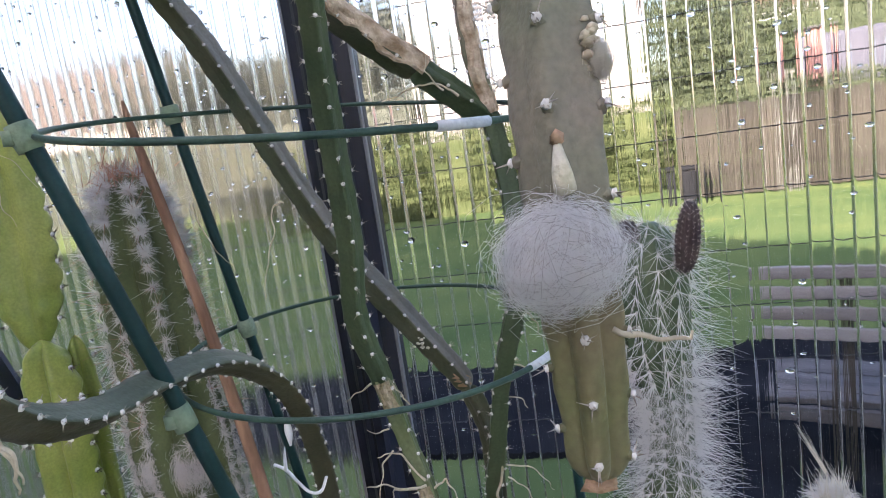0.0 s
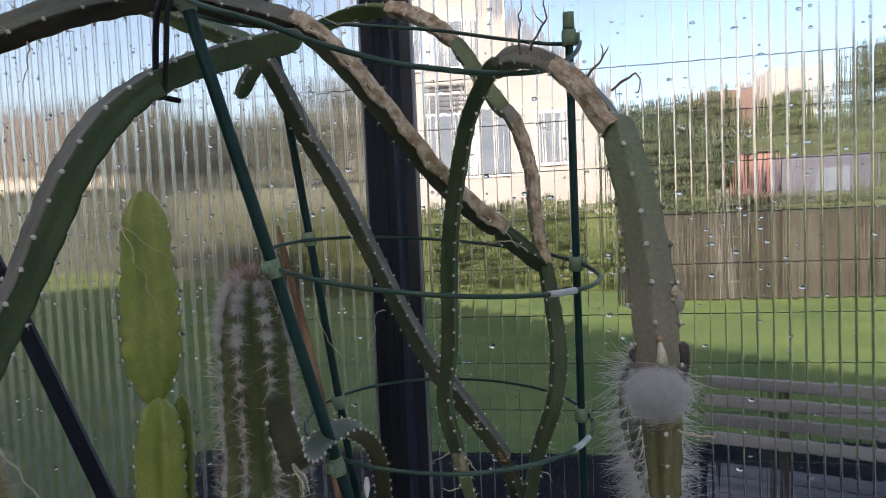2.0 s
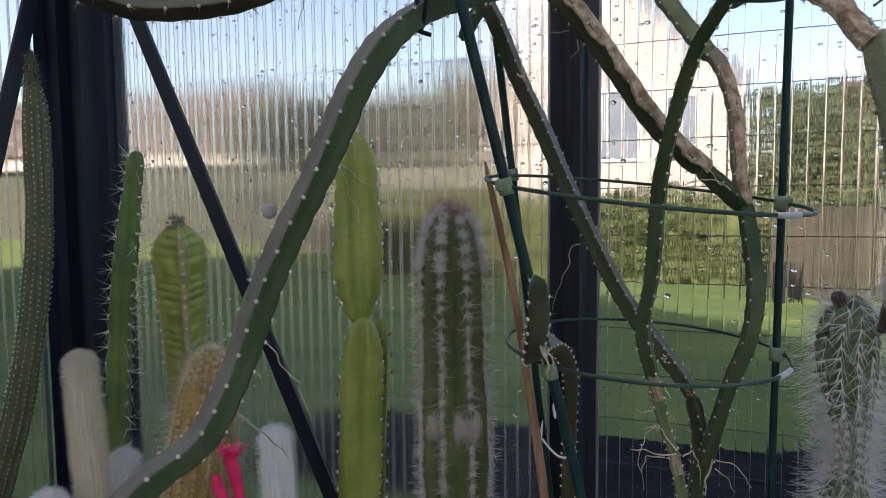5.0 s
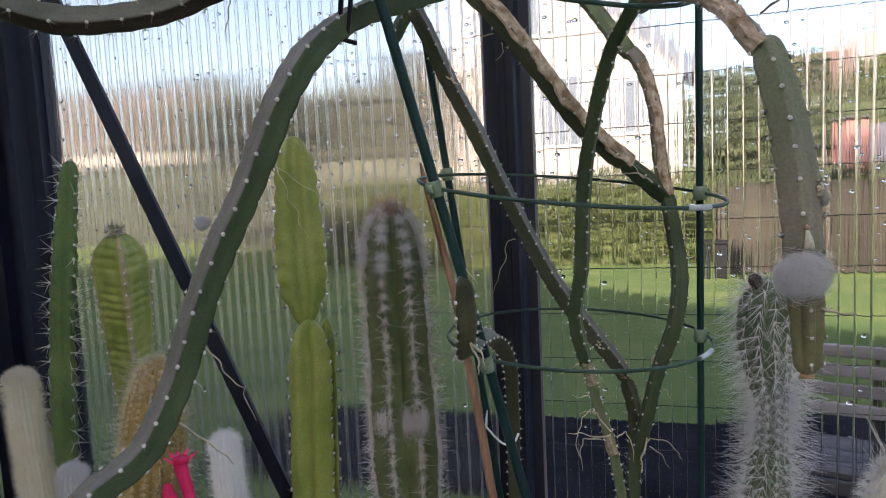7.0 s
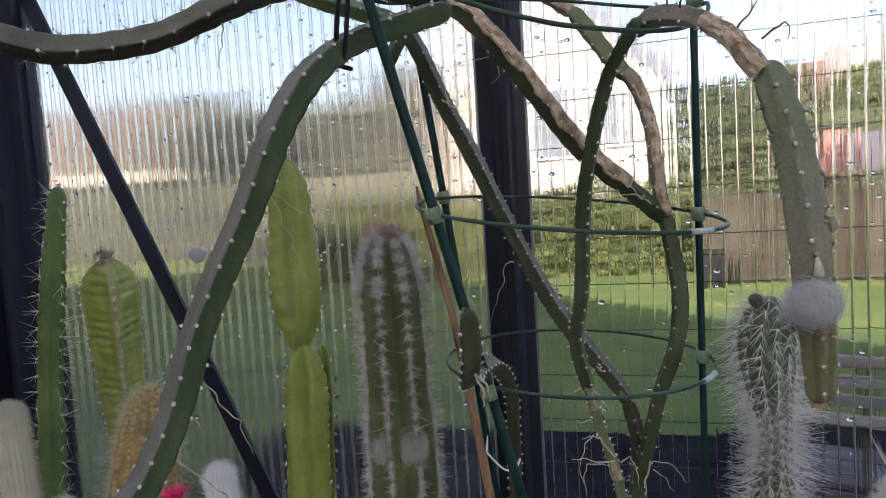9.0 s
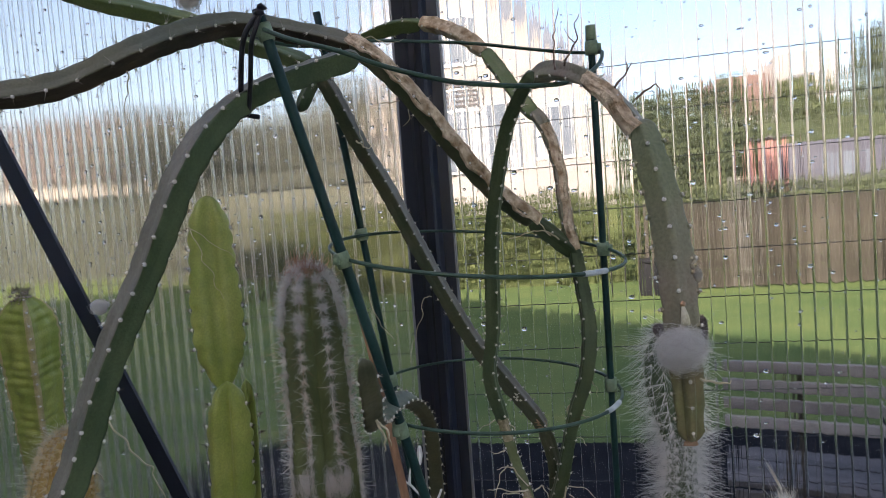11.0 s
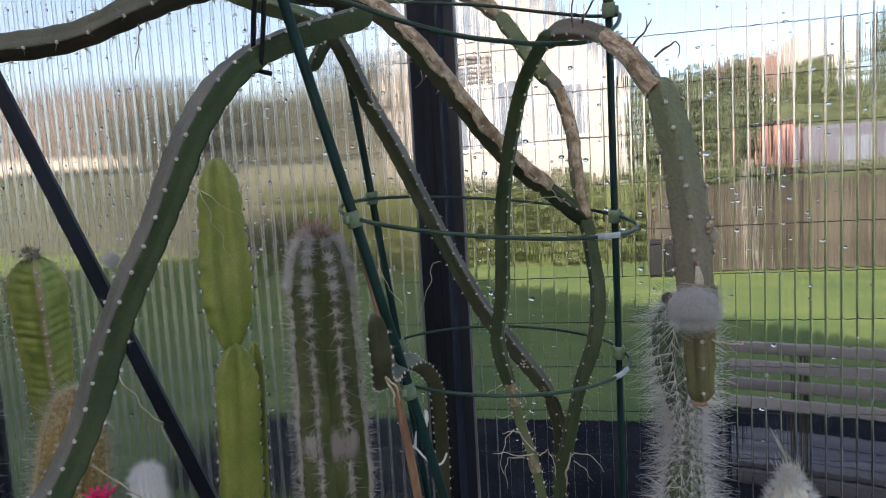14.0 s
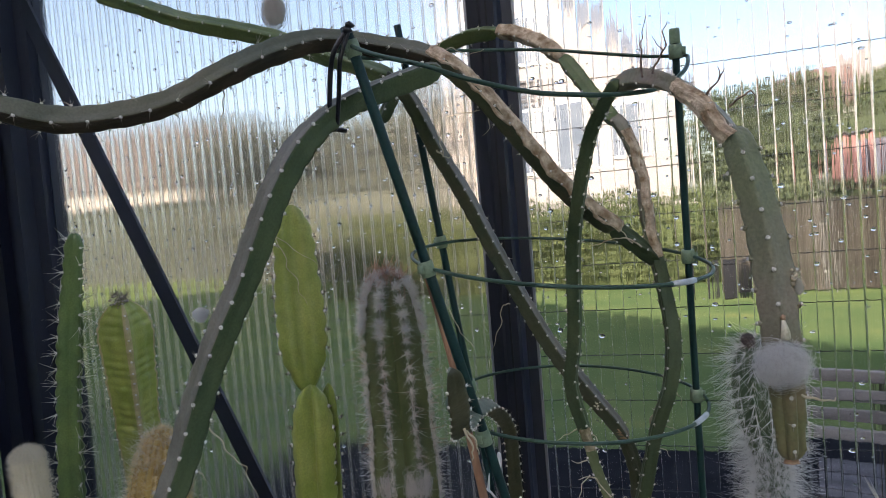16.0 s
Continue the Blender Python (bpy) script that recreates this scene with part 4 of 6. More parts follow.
def glazing(name, x0, x1, label, skin, parent_kind="structure"):
    """Twin-wall sheet: two skins and a web every PITCH, each web with its two bright edges."""
    w = thing(name, ((x0 + x1) / 2, WALL, Z0), label, "glazed wall", kind=parent_kind)
    for nm, y in (("inner_skin", WALL + 0.001), ("outer_skin", WALL + 0.0105)):
        sk = part(nm, box(x0, y, Z0, x1, y + 0.0006, Z1), skin, w, smooth=False)
        sk.visible_shadow = False
        if nm == "inner_skin":
            sk.data.materials.append(M[skin + "_in"])
            sk.data.polygons.foreach_set("material_index", [0, 0, 1, 0, 0, 0])
    first = math.ceil((x0 - 0.0095) / PITCH)
    mesh_band = mesh_of("web", *box(-0.00025, 0.0027, 0, 0.00025, 0.0092, Z1 - Z0))
    mesh_band.materials.append(M["rib" if skin == "sheet" else "rib_fog"])
    mesh_line = mesh_of("web_edge", *box(-0.00035, 0, 0, 0.00035, 0.0008, Z1 - Z0))
    mesh_line.materials.append(M["line" if skin == "sheet" else "line_fog"])
    k = first
    while k * PITCH + 0.0095 < x1:
        x = k * PITCH + 0.0095 + rng.normal(0, 0.0002)
        ob = new("web", mesh_band)
        ob.parent, ob.location, ob.visible_shadow = w, (x - w.location.x, 0, 0), False
        for ex, ey in ((-0.0003, 0.0018), (0.0003, 0.0093)):
            ed = new("web_edge", mesh_line)
            ed.parent, ed.location, ed.visible_shadow = ob, (ex, ey, 0), False
        k += 1
    return w


glazing("wall_north_panel_1", -0.236, 1.10, "clear ribbed twin-wall polycarbonate panel with water drops", "sheet")
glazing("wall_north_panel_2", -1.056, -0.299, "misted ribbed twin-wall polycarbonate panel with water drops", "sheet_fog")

# side wall beyond the corner post
side = thing("wall_west", (-1.175, -0.9, Z0), "misted ribbed polycarbonate side wall of the greenhouse", "glazed wall", kind="structure")
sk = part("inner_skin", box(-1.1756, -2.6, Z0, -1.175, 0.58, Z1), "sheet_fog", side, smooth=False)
sk.visible_shadow = False
web = mesh_of("web", *box(-0.0015, -0.0015, 0, 0.0015, 0.0015, Z1 - Z0))
web.materials.append(M["line"])
y = 0.56
while y > -0.6:
    ob = new("web", web)
    ob.parent, ob.location, ob.visible_shadow = side, (-0.004, y + 0.9, 0), False
    y -= PITCH
# the rest of the shell, out of view
for nm, geo, lab in (("wall_east", box(2.2, -2.6, Z0, 2.2006, 0.63, Z1), "plain polycarbonate end wall"),
                     ("wall_south", box(-1.21, -2.6, Z0, 2.2, -2.5994, Z1), "plain polycarbonate rear wall"),
                     ("ceiling", box(-1.25, -2.65, Z1 + 0.03, 2.25, 0.70, Z1 + 0.031), "clear polycarbonate greenhouse roof")):
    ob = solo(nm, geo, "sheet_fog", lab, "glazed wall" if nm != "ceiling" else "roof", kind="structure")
    ob.visible_shadow = False
solo("plinth", join(box(-1.26, 0.60, 0, 2.24, 0.68, Z0), box(-1.26, -2.64, 0, -1.18, 0.60, Z0), box(2.16, -2.64, 0, 2.24, 0.60, Z0), box(-1.18, -2.64, 0, 2.16, -2.56, Z0)),
     "concrete", "low concrete base under the glazed walls", "plinth", kind="structure")
solo("eaves_rail", box(-1.26, 0.60, Z1, 2.24, 0.69, Z1 + 0.028), "frame", "black aluminium eaves rail", "frame", kind="structure")


def glazing_bar(x0, x1, name, label):
    """Black aluminium bar: a broad web, a raised spine and two clamping flanges with gaskets."""
    w = x1 - x0
    bar = thing(name, ((x0 + x1) / 2, WALL, Z0), label, "frame", kind="structure")
    y = WALL
    out = [(x0, y - 0.004), (x0 + 0.30 * w, y - 0.006), (x0 + 0.34 * w, y - 0.030), (x0 + 0.42 * w, y - 0.034), (x0 + 0.70 * w, y - 0.034),
           (x0 + 0.75 * w, y - 0.028), (x0 + 0.79 * w, y - 0.008), (x1, y - 0.005), (x1, y + 0.022), (x0, y + 0.022)]
    part("profile", extrude_z(out, Z0, Z1), "frame", bar, smooth=False)
    part("groove", box(x0 + 0.52 * w, y - 0.0355, Z0, x0 + 0.56 * w, y - 0.0343, Z1), "gasket", bar, smooth=False)
    part("lip", box(x0 - 0.0035, y - 0.004, Z0, x0 - 0.0005, y + 0.0008, Z1), "alu", bar, smooth=False)
    part("lip", box(x1 + 0.0005, y - 0.004, Z0, x1 + 0.0035, y + 0.0008, Z1), "alu", bar, smooth=False)
    return bar


glazing_bar(-0.299, -0.236, "glazing_bar", "black aluminium glazing bar between two polycarbonate panels")

corner = thing("corner_post", (-1.13, 0.63, Z0), "black aluminium corner post with stepped profile", "frame", kind="structure")
part("profile", extrude_z([(-1.170, 0.560), (-1.162, 0.553), (-1.162, 0.575), (-1.140, 0.580), (-1.140, 0.600), (-1.112, 0.600), (-1.108, 0.580), (-1.090, 0.580), (-1.086, 0.606),
                           (-1.066, 0.610), (-1.062, 0.648), (-1.172, 0.650)], Z0, Z1), "frame", corner, smooth=False)
part("groove", box(-1.128, 0.5985, Z0, -1.124, 0.5998, Z1), "gasket", corner, smooth=False)
part("lip", box(-1.0617, 0.622, Z0, -1.0585, 0.631, Z1), "frame", corner, smooth=False)
part("side_lip", box(-1.1715, 0.546, Z0, -1.1685, 0.5525, Z1), "alu", corner, "bare aluminium edge strip", smooth=False)


def flat_bar(a, b, width, thick, across):
    a, b = np.array(a), np.array(b)
    t = (b - a) / np.linalg.norm(b - a)
    n = np.array(across, float)
    s = np.cross(t, n)
    s /= np.linalg.norm(s)
    v = [p + s * k * width / 2 + n * j * thick / 2 for p in (a, b) for k, j in ((-1, -1), (1, -1), (1, 1), (-1, 1))]
    return v, [(0, 1, 5, 4), (1, 2, 6, 5), (2, 3, 7, 6), (3, 0, 4, 7), (3, 2, 1, 0), (4, 5, 6, 7)]


BY = 0.612
solo("diagonal_brace", flat_bar((-1.15, BY, 2.17), (-0.313, BY, 0.34), 0.026, 0.006, (0, 1, 0)), "frame", "black flat aluminium brace running down from the corner post", "brace", kind="structure")
solo("diagonal_brace", flat_bar((-1.160, 0.560, 1.892), (-1.160, 0.122, 0.34), 0.026, 0.006, (1, 0, 0)), "frame", "black flat aluminium brace running down from the corner post", "brace", kind="structure")

# water drops on the inner face, more where the sheet is misted


def drops(x0, x1, n, low, name):
    k = 8
    vs, fs = [], []
    for i in range(n):
        x, z = rng.uniform(x0, x1), low + (1.95 - low) * rng.beta(2.2, 1.6)
        r = float(np.clip(rng.lognormal(-6.55, 0.4), 0.0008, 0.0032))
        b = len(vs)
        vs.append((x, WALL - 0.0006 - r * 0.5, z - r * 0.25))
        for ring, dep in ((0.6, 0.38), (1.0, 0.0)):
            for j in range(k):
                a = 2 * math.pi * j / k
                vs.append((x + r * 1.3 * ring * math.cos(a), WALL - 0.0006 - r * dep, z + r * (0.8 + 0.25 * math.cos(x * 900)) * ring * math.sin(a)))
        vs.append((x, WALL - 0.0005, z))
        fs += [(b, b + 1 + j, b + 1 + (j + 1) % k) for j in range(k)]
        fs += [(b + 1 + j, b + 1 + k + j, b + 1 + k + (j + 1) % k, b + 1 + (j + 1) % k) for j in range(k)]
        fs += [(b + 1 + k + j, b + 1 + 2 * k, b + 1 + k + (j + 1) % k) for j in range(k)]
    ob = solo(name, (vs, fs), "water", "scattered water drops clinging to the polycarbonate", "water drops", kind="stuff", smooth=True)
    ob.visible_shadow = False


drops(-0.23, 0.75, 800, 1.0, "water_drops")
drops(-1.05, -0.305, 1500, 1.0, "water_drops")

# staging that carries the pots
staging = thing("staging", (-0.4, 0.28, 0.02), "grey slatted greenhouse staging under the pots", "staging")
for i in range(7):
    part("board", box(-1.15, -0.02 + i * 0.085, STAGE - 0.022, 0.40, 0.055 + i * 0.085, STAGE), "staging", staging, smooth=False)
for x in (-1.12, -0.38, 0.34):
    for yy in (0.0, 0.52):
        part("leg", box(x, yy, 0.02, x + 0.04, yy + 0.04, STAGE - 0.022), "staging", staging, smooth=False)

# ---- the climbing cactus on its support ----
POT_TOP = 1.05
potted((-0.17, 0.42), 0.15, POT_TOP, STAGE)

support = thing("plant_support", (-0.17, 0.42, POT_TOP - 0.014), "green plastic-coated plant support with three leaning stakes and three hoops", "plant support")
STAKES = [[(-0.3034, 0.2234, 1.7306), (-0.1985, 0.3008, 1.2228), (-0.1740, 0.3149, 1.0400)],
          [(-0.3200, 0.3953, 1.7787), (-0.2658, 0.4474, 1.2143), (-0.2486, 0.4608, 1.0400)],
          [(-0.0443, 0.3947, 1.7232), (-0.0428, 0.4433, 1.2334), (-0.0427, 0.4615, 1.0400)]]
for pts, r in zip(STAKES, (0.0045, 0.0039, 0.0035)):
    part("stake", tube(pts, r, 12, 0.03), "stake", support)


def stake_at(k, z):
    p = np.array(STAKES[k])
    return np.array([np.interp(z, p[::-1, 2], p[::-1, 0]), np.interp(z, p[::-1, 2], p[::-1, 1]), z])


def clip(k, z, r=0.0064, h=0.013):
    """A snap-on sleeve round stake k, along it, with a small eye that holds the hoop."""
    a, b, c = stake_at(k, z - h / 2), stake_at(k, z), stake_at(k, z + h / 2)
    out = np.array([-0.166, 0.39, b[2]]) - b
    out = out / np.linalg.norm(out[:2])
    geo = tube([(*a, r * 0.95), (*b, r), (*c, r * 0.95)], sides=16, step=0.004)
    e = b - np.array([out[0], out[1], 0]) * 0.006
    eye = tube([(e[0], e[1], b[2] - 0.0035, 0.0034), (e[0], e[1], b[2] + 0.0035, 0.0034)], sides=10, step=0.003)
    return part("clip", join(geo, eye), "clip", support)


def hoop(c, r, z, tx, ty, a0=0.0, a1=2 * math.pi, wire=0.0017):
    pts = []
    for k in range(49):
        a = a0 + (a1 - a0) * k / 48
        x, y = r * math.cos(a), r * math.sin(a)
        pts.append((c[0] + x, c[1] + y, z + tx * x + ty * y))
    return tube(pts, wire, 8, 0.008)


LOW_HOOP = ((-0.165, 0.405), 0.131, 1.374, -0.037, 0.007)
MID_HOOP = ((-0.165, 0.358), 0.138, 1.524, -0.123, 0.069)
part("hoop", hoop(*LOW_HOOP), "ring", support)
part("hoop", hoop(*MID_HOOP), "ring", support)
TOP_HOOP = [(-0.3050, 0.2276, 1.7180), (-0.2674, 0.1954, 1.6968), (-0.2286, 0.1882, 1.6819), (-0.1973, 0.1899, 1.6681), (-0.1566, 0.1993, 1.6552), (-0.1311, 0.2123, 1.6518), (-0.0982, 0.2395, 1.6516),
            (-0.0659, 0.2701, 1.6569), (-0.0441, 0.3120, 1.6747), (-0.0366, 0.3598, 1.6951), (-0.0384, 0.4057, 1.7065), (-0.0641, 0.4433, 1.7175), (-0.1126, 0.4584, 1.7309), (-0.1660, 0.4582, 1.7427), (-0.2197, 0.4519, 1.7499), (-0.2819, 0.4302, 1.7529),
            (-0.3280, 0.3829, 1.7420), (-0.3408, 0.3181, 1.7332), (-0.3213, 0.2449, 1.7203), (-0.3050, 0.2276, 1.7180)]
part("hoop", tube(TOP_HOOP, 0.0018, 8, 0.008), "ring", support)
for k, tops in ((0, 1.713), (1, 1.758), (2, 1.709)):
    clip(k, tops)
    for (cx, cy), r, z, tx, ty in (MID_HOOP, LOW_HOOP):
        p = stake_at(k, z)
        clip(k, z + tx * (p[0] - cx) + ty * (p[1] - cy))
part("sleeve", hoop(*LOW_HOOP, radians(-30), radians(-16), 0.0025), "sleeve", support)
part("sleeve", hoop(*MID_HOOP, radians(-44), radians(-32), 0.0025), "sleeve", support)
part("cap", tube([(-0.0443, 0.3953, 1.7164, 0.0052), (-0.0443, 0.3938, 1.7300, 0.0048)], sides=12, step=0.004), "clip", support)

# long stem that climbs, crosses the top hoop and arches away, with a corky barked stretch
LEAN = [(-0.1117, 0.4533, 1.0400, 0.0088), (-0.1107, 0.4559, 1.1368, 0.0088), (-0.1115, 0.4581, 1.2156, 0.0086), (-0.0999, 0.4404, 1.2645, 0.0084), (-0.0845, 0.4246, 1.3334, 0.0081), (-0.0681, 0.4182, 1.3834, 0.0086), (-0.0623, 0.4247, 1.4292, 0.0086), (-0.0662, 0.4359, 1.4697, 0.0087), (-0.0729, 0.4410, 1.5149, 0.0083)]
LEAN2 = [(-0.0729, 0.4426, 1.5119, 0.0083), (-0.0797, 0.4405, 1.5546, 0.0083), (-0.0835, 0.4440, 1.6027, 0.0083), (-0.0960, 0.4489, 1.6458, 0.0088), (-0.1076, 0.4572, 1.6633, 0.0090)]
LEAN3 = [(-0.1027, 0.4548, 1.6555, 0.0093), (-0.1190, 0.4626, 1.6775, 0.0097), (-0.1443, 0.4896, 1.7196, 0.0103), (-0.1611, 0.5021, 1.7435, 0.0098)]
LEAN4 = [(-0.1591, 0.5007, 1.7415, 0.0098), (-0.1837, 0.5142, 1.7655, 0.0096), (-0.2152, 0.5235, 1.7847, 0.0094), (-0.2409, 0.5311, 1.7930, 0.0096)]
LEAN5 = [(-0.2380, 0.5301, 1.7920, 0.0092), (-0.2676, 0.5371, 1.7963, 0.0108), (-0.2956, 0.5425, 1.7940, 0.0108), (-0.3344, 0.5439, 1.7827, 0.009), (-0.3554, 0.5408, 1.7770, 0.0065)]
BARK = [(-0.0710, 0.4436, 1.5069, 0.0086), (-0.0933, 0.4296, 1.5284, 0.0094), (-0.1157, 0.4181, 1.5487, 0.0097)]
BARK2 = [(-0.1109, 0.4207, 1.5448, 0.0098), (-0.1509, 0.3910, 1.5829, 0.0098), (-0.1814, 0.3612, 1.6259, 0.0096), (-0.2146, 0.3378, 1.6748, 0.0095), (-0.2482, 0.3331, 1.7122, 0.0098), (-0.2679, 0.3394, 1.7251, 0.0104)]
ARCH = [(-0.2619, 0.3380, 1.7220, 0.0100), (-0.2890, 0.3441, 1.7345, 0.0108), (-0.3193, 0.3507, 1.7452, 0.0111), (-0.3766, 0.3295, 1.7564, 0.0116), (-0.4057, 0.2805, 1.7379, 0.0116), (-0.4265, 0.2362, 1.7140, 0.0113), (-0.4722, 0.2159, 1.6916, 0.0112), (-0.5163, 0.1963, 1.6825, 0.0112), (-0.5537, 0.1727, 1.6809, 0.0112), (-0.5833, 0.1468, 1.6908, 0.0112),
        (-0.6210, 0.1105, 1.7074, 0.0112), (-0.6608, 0.0730, 1.7223, 0.0105)]
climber = thing("climbing_cactus", (-0.1117, 0.4533, 1.0400), "long snaking green climbing cactus with corky tan bark stretches", "cactus", "climbing cactus stems")
climbing_stem("lower_stem", LEAN, "stem", climber, 4, 0.02, turn=0.785)
climbing_stem("barked_stem", [(x, y, z, r * 0.92) for x, y, z, r in LEAN2], "stem_grey", climber, 4, 0.02, turn=0.785, angular=0.4, bulge=0.12)
climbing_stem("upper_stem", LEAN3, "stem_light", climber, 4, 0.02, turn=0.785)
climbing_stem("barked_bend", LEAN4, "cork", climber, 4, 0.02, turn=0.785, angular=0.4, bulge=0.12)
climbing_stem("flat_tip", LEAN5, "stem_light", climber, 3, 0.02)
climbing_stem("branch_foot", BARK, "stem", climber, 4, 0.02, turn=0.2)
climbing_stem("barked_branch", BARK2, "stem_dark", climber, 4, 0.02, turn=0.0, angular=0.92)
# paler top face, darker lower face: light and shade held in the skin colour
climbing_stem("arching_branch", ARCH, "stem_dark", climber, 4, 0.026, spine=0.009, turn=-0.2, areole=0.0016, angular=0.9, face_tones={3: "stem_wine_shade", 0: "stem_olive_lit"})


def bark_cover(nodes, lift, width, side, parent, skin="cork"):
    """A rough strip of dead bark on the upper face of a stem."""
    P, s = even(smooth_path(nodes), 0.004)
    T = np.gradient(P[:, :3], axis=0)
    T /= np.linalg.norm(T, axis=1)[:, None]
    up = np.array(side, float) - T * (T @ np.array(side, float))[:, None]
    up /= np.linalg.norm(up, axis=1)[:, None]
    b = np.cross(T, up)
    vs, fs, m = [], [], 13
    for i in range(len(P)):
        for j in range(m):
            ragged = 1 + 0.06 * math.sin(i * 1.9 + (j > m // 2) * 2.1) + 0.12 * math.sin(i * 0.31 + (j > m // 2) * 4.0) + 0.04 * math.sin(i * 4.1)
            a = (j / (m - 1) - 0.5) * width * ragged
            k = P[i, 3] * lift * (1 + rng.uniform(-0.02, 0.05) + 0.05 * math.sin(j * 1.7 + 0.3 * math.sin(i * 0.4))) * (0.95 if j in (0, m - 1) else 1.0 + 0.12 * math.exp(-((a) / 0.35) ** 2))
            vs.append(P[i, :3] + k * (up[i] * math.cos(a + 0.15 * math.sin(i * 0.7)) + b[i] * math.sin(a + 0.15 * math.sin(i * 0.7))))
    for i in range(len(P) - 1):
        for j in range(m - 1):
            fs.append((i * m + j, i * m + j + 1, (i + 1) * m + j + 1, (i + 1) * m + j))
    return part("bark", (vs, fs), skin, parent, smooth=False)


bark_cover(BARK2, 1.05, 2.1, (0.62, -0.55, 0.55), climber)
bark_cover(LEAN2[:4], 0.97, 1.5, (0.35, -0.9, 0.0), climber)

# stem over the top that comes down behind the front stem
second = thing("climbing_cactus", (-0.1127, 0.4726, 1.0400), "olive climbing cactus stem descending inside the hoops", "cactus", "climbing cactus stems")
climbing_stem("stem", [(-0.6960, 0.3819, 1.8725, 0.0075), (-0.6340, 0.3827, 1.8483, 0.0098), (-0.5721, 0.3825, 1.8211, 0.0105), (-0.5105, 0.4012, 1.8039, 0.0105), (-0.4684, 0.4143, 1.7896, 0.0105), (-0.4192, 0.4136, 1.7655, 0.0103), (-0.3628, 0.3945, 1.7401, 0.0098), (-0.3246, 0.3793, 1.7201, 0.0094)], "stem_light", second, 4, 0.026)
climbing_stem("stem", [(-0.3295, 0.3796, 1.7250, 0.0078), (-0.3043, 0.3671, 1.6963, 0.0088), (-0.2867, 0.3952, 1.6423, 0.0094), (-0.2669, 0.4221, 1.5911, 0.0095), (-0.2450, 0.4325, 1.5373, 0.0093), (-0.2147, 0.4325, 1.4736, 0.0093), (-0.1879, 0.4400, 1.4192, 0.0097), (-0.1591, 0.4445, 1.3772, 0.0097), (-0.1253, 0.4443, 1.3324, 0.0086), (-0.1165, 0.4487, 1.3131, 0.007)], "stem_dark", second, 4, 0.017, turn=-0.42, angular=0.92, face_tones={3: "stem_mauve_lit", 0: "stem_dark"})
climbing_stem("stem", [(-0.1175, 0.4477, 1.3161, 0.0072), (-0.1107, 0.4567, 1.2872, 0.0075), (-0.1087, 0.4628, 1.2555, 0.0075), (-0.1126, 0.4705, 1.1664, 0.0078), (-0.1146, 0.4774, 1.0400, 0.0078)], "stem_dark", second, 4, 0.017)
part("pale_scab", beads(np.array([-0.1440, 0.4350, 1.3560]) + rng.normal(0, 1, (12, 3)) * (0.003, 0.0012, 0.004), rng.uniform(0.0009, 0.0018, 12)), "stub", second)
part("joint", beads([(-0.1205, 0.4440, 1.3235), (-0.1180, 0.4450, 1.3195), (-0.1225, 0.4435, 1.3265)], [0.0062, 0.0058, 0.0062]), "ridge", second, "reddish constricted joint")
climbing_stem("side_shoot", [(-0.3135, 0.3684, 1.7102, 0.006), (-0.3231, 0.3587, 1.6889, 0.0068), (-0.3312, 0.3548, 1.6717, 0.0062)], "stem", second, 4, 0.016)

# front stem up to the hoop, over it, and the thick hanging shoot
third = thing("climbing_cactus", (-0.1128, 0.3478, 1.0400), "green climbing cactus stem bending into a thick hanging shoot", "cactus", "climbing cactus stems")
climbing_stem("stem", [(-0.0959, 0.2683, 1.6676, 0.0066), (-0.1057, 0.2783, 1.6549, 0.0068), (-0.1223, 0.3001, 1.6286, 0.0072), (-0.1384, 0.3259, 1.5751, 0.0075), (-0.1480, 0.3458, 1.5264, 0.0077), (-0.1537, 0.3601, 1.4486, 0.0079), (-0.1615, 0.3678, 1.3989, 0.0080), (-0.1535, 0.3720, 1.3570, 0.0073), (-0.1510, 0.3721, 1.3470, 0.0066)], "stem", third, 4, 0.016, turn=0.785)
climbing_stem("lower_stem", [(-0.1535, 0.3720, 1.3580, 0.0064), (-0.1510, 0.3721, 1.3470, 0.0070), (-0.1431, 0.3719, 1.3128, 0.0066), (-0.1284, 0.3629, 1.2666, 0.0066), (-0.1147, 0.3522, 1.1650, 0.0068), (-0.1128, 0.3478, 1.0400, 0.007)], "stem_pale", third, 4, 0.016, turn=0.785)
climbing_stem("bent_stem", [(-0.1018, 0.2785, 1.6579, 0.0062), (-0.0919, 0.2743, 1.6646, 0.0073), (-0.0800, 0.2581, 1.6646, 0.0079), (-0.0597, 0.2310, 1.6531, 0.0079), (-0.0424, 0.2108, 1.6340, 0.0078), (-0.0250, 0.1967, 1.6076, 0.0076)], "stem_grey", third, 4, 0.02)
bark_cover([(-0.0540, 0.2240, 1.6490, 0.0074), (-0.0496, 0.2183, 1.6439, 0.0083), (-0.0393, 0.2077, 1.6299, 0.0084), (-0.0244, 0.1968, 1.6061, 0.0088)], 1.0, 1.8, (-0.35, -0.8, -0.15), third)
HANG = [(-0.0268, 0.1980, 1.6128, 0.0070), (-0.0229, 0.1956, 1.6056, 0.0088), (-0.0201, 0.1895, 1.5893, 0.0100), (-0.0153, 0.1820, 1.5649, 0.0112), (-0.0113, 0.1728, 1.5299, 0.0118), (-0.0103, 0.1630, 1.4940, 0.0116), (-0.0103, 0.1592, 1.4636, 0.0099)]
HANG2 = [(-0.0103, 0.1604, 1.4686, 0.0098), (-0.0093, 0.1570, 1.4424, 0.0090), (-0.0094, 0.1541, 1.4094, 0.0074)]
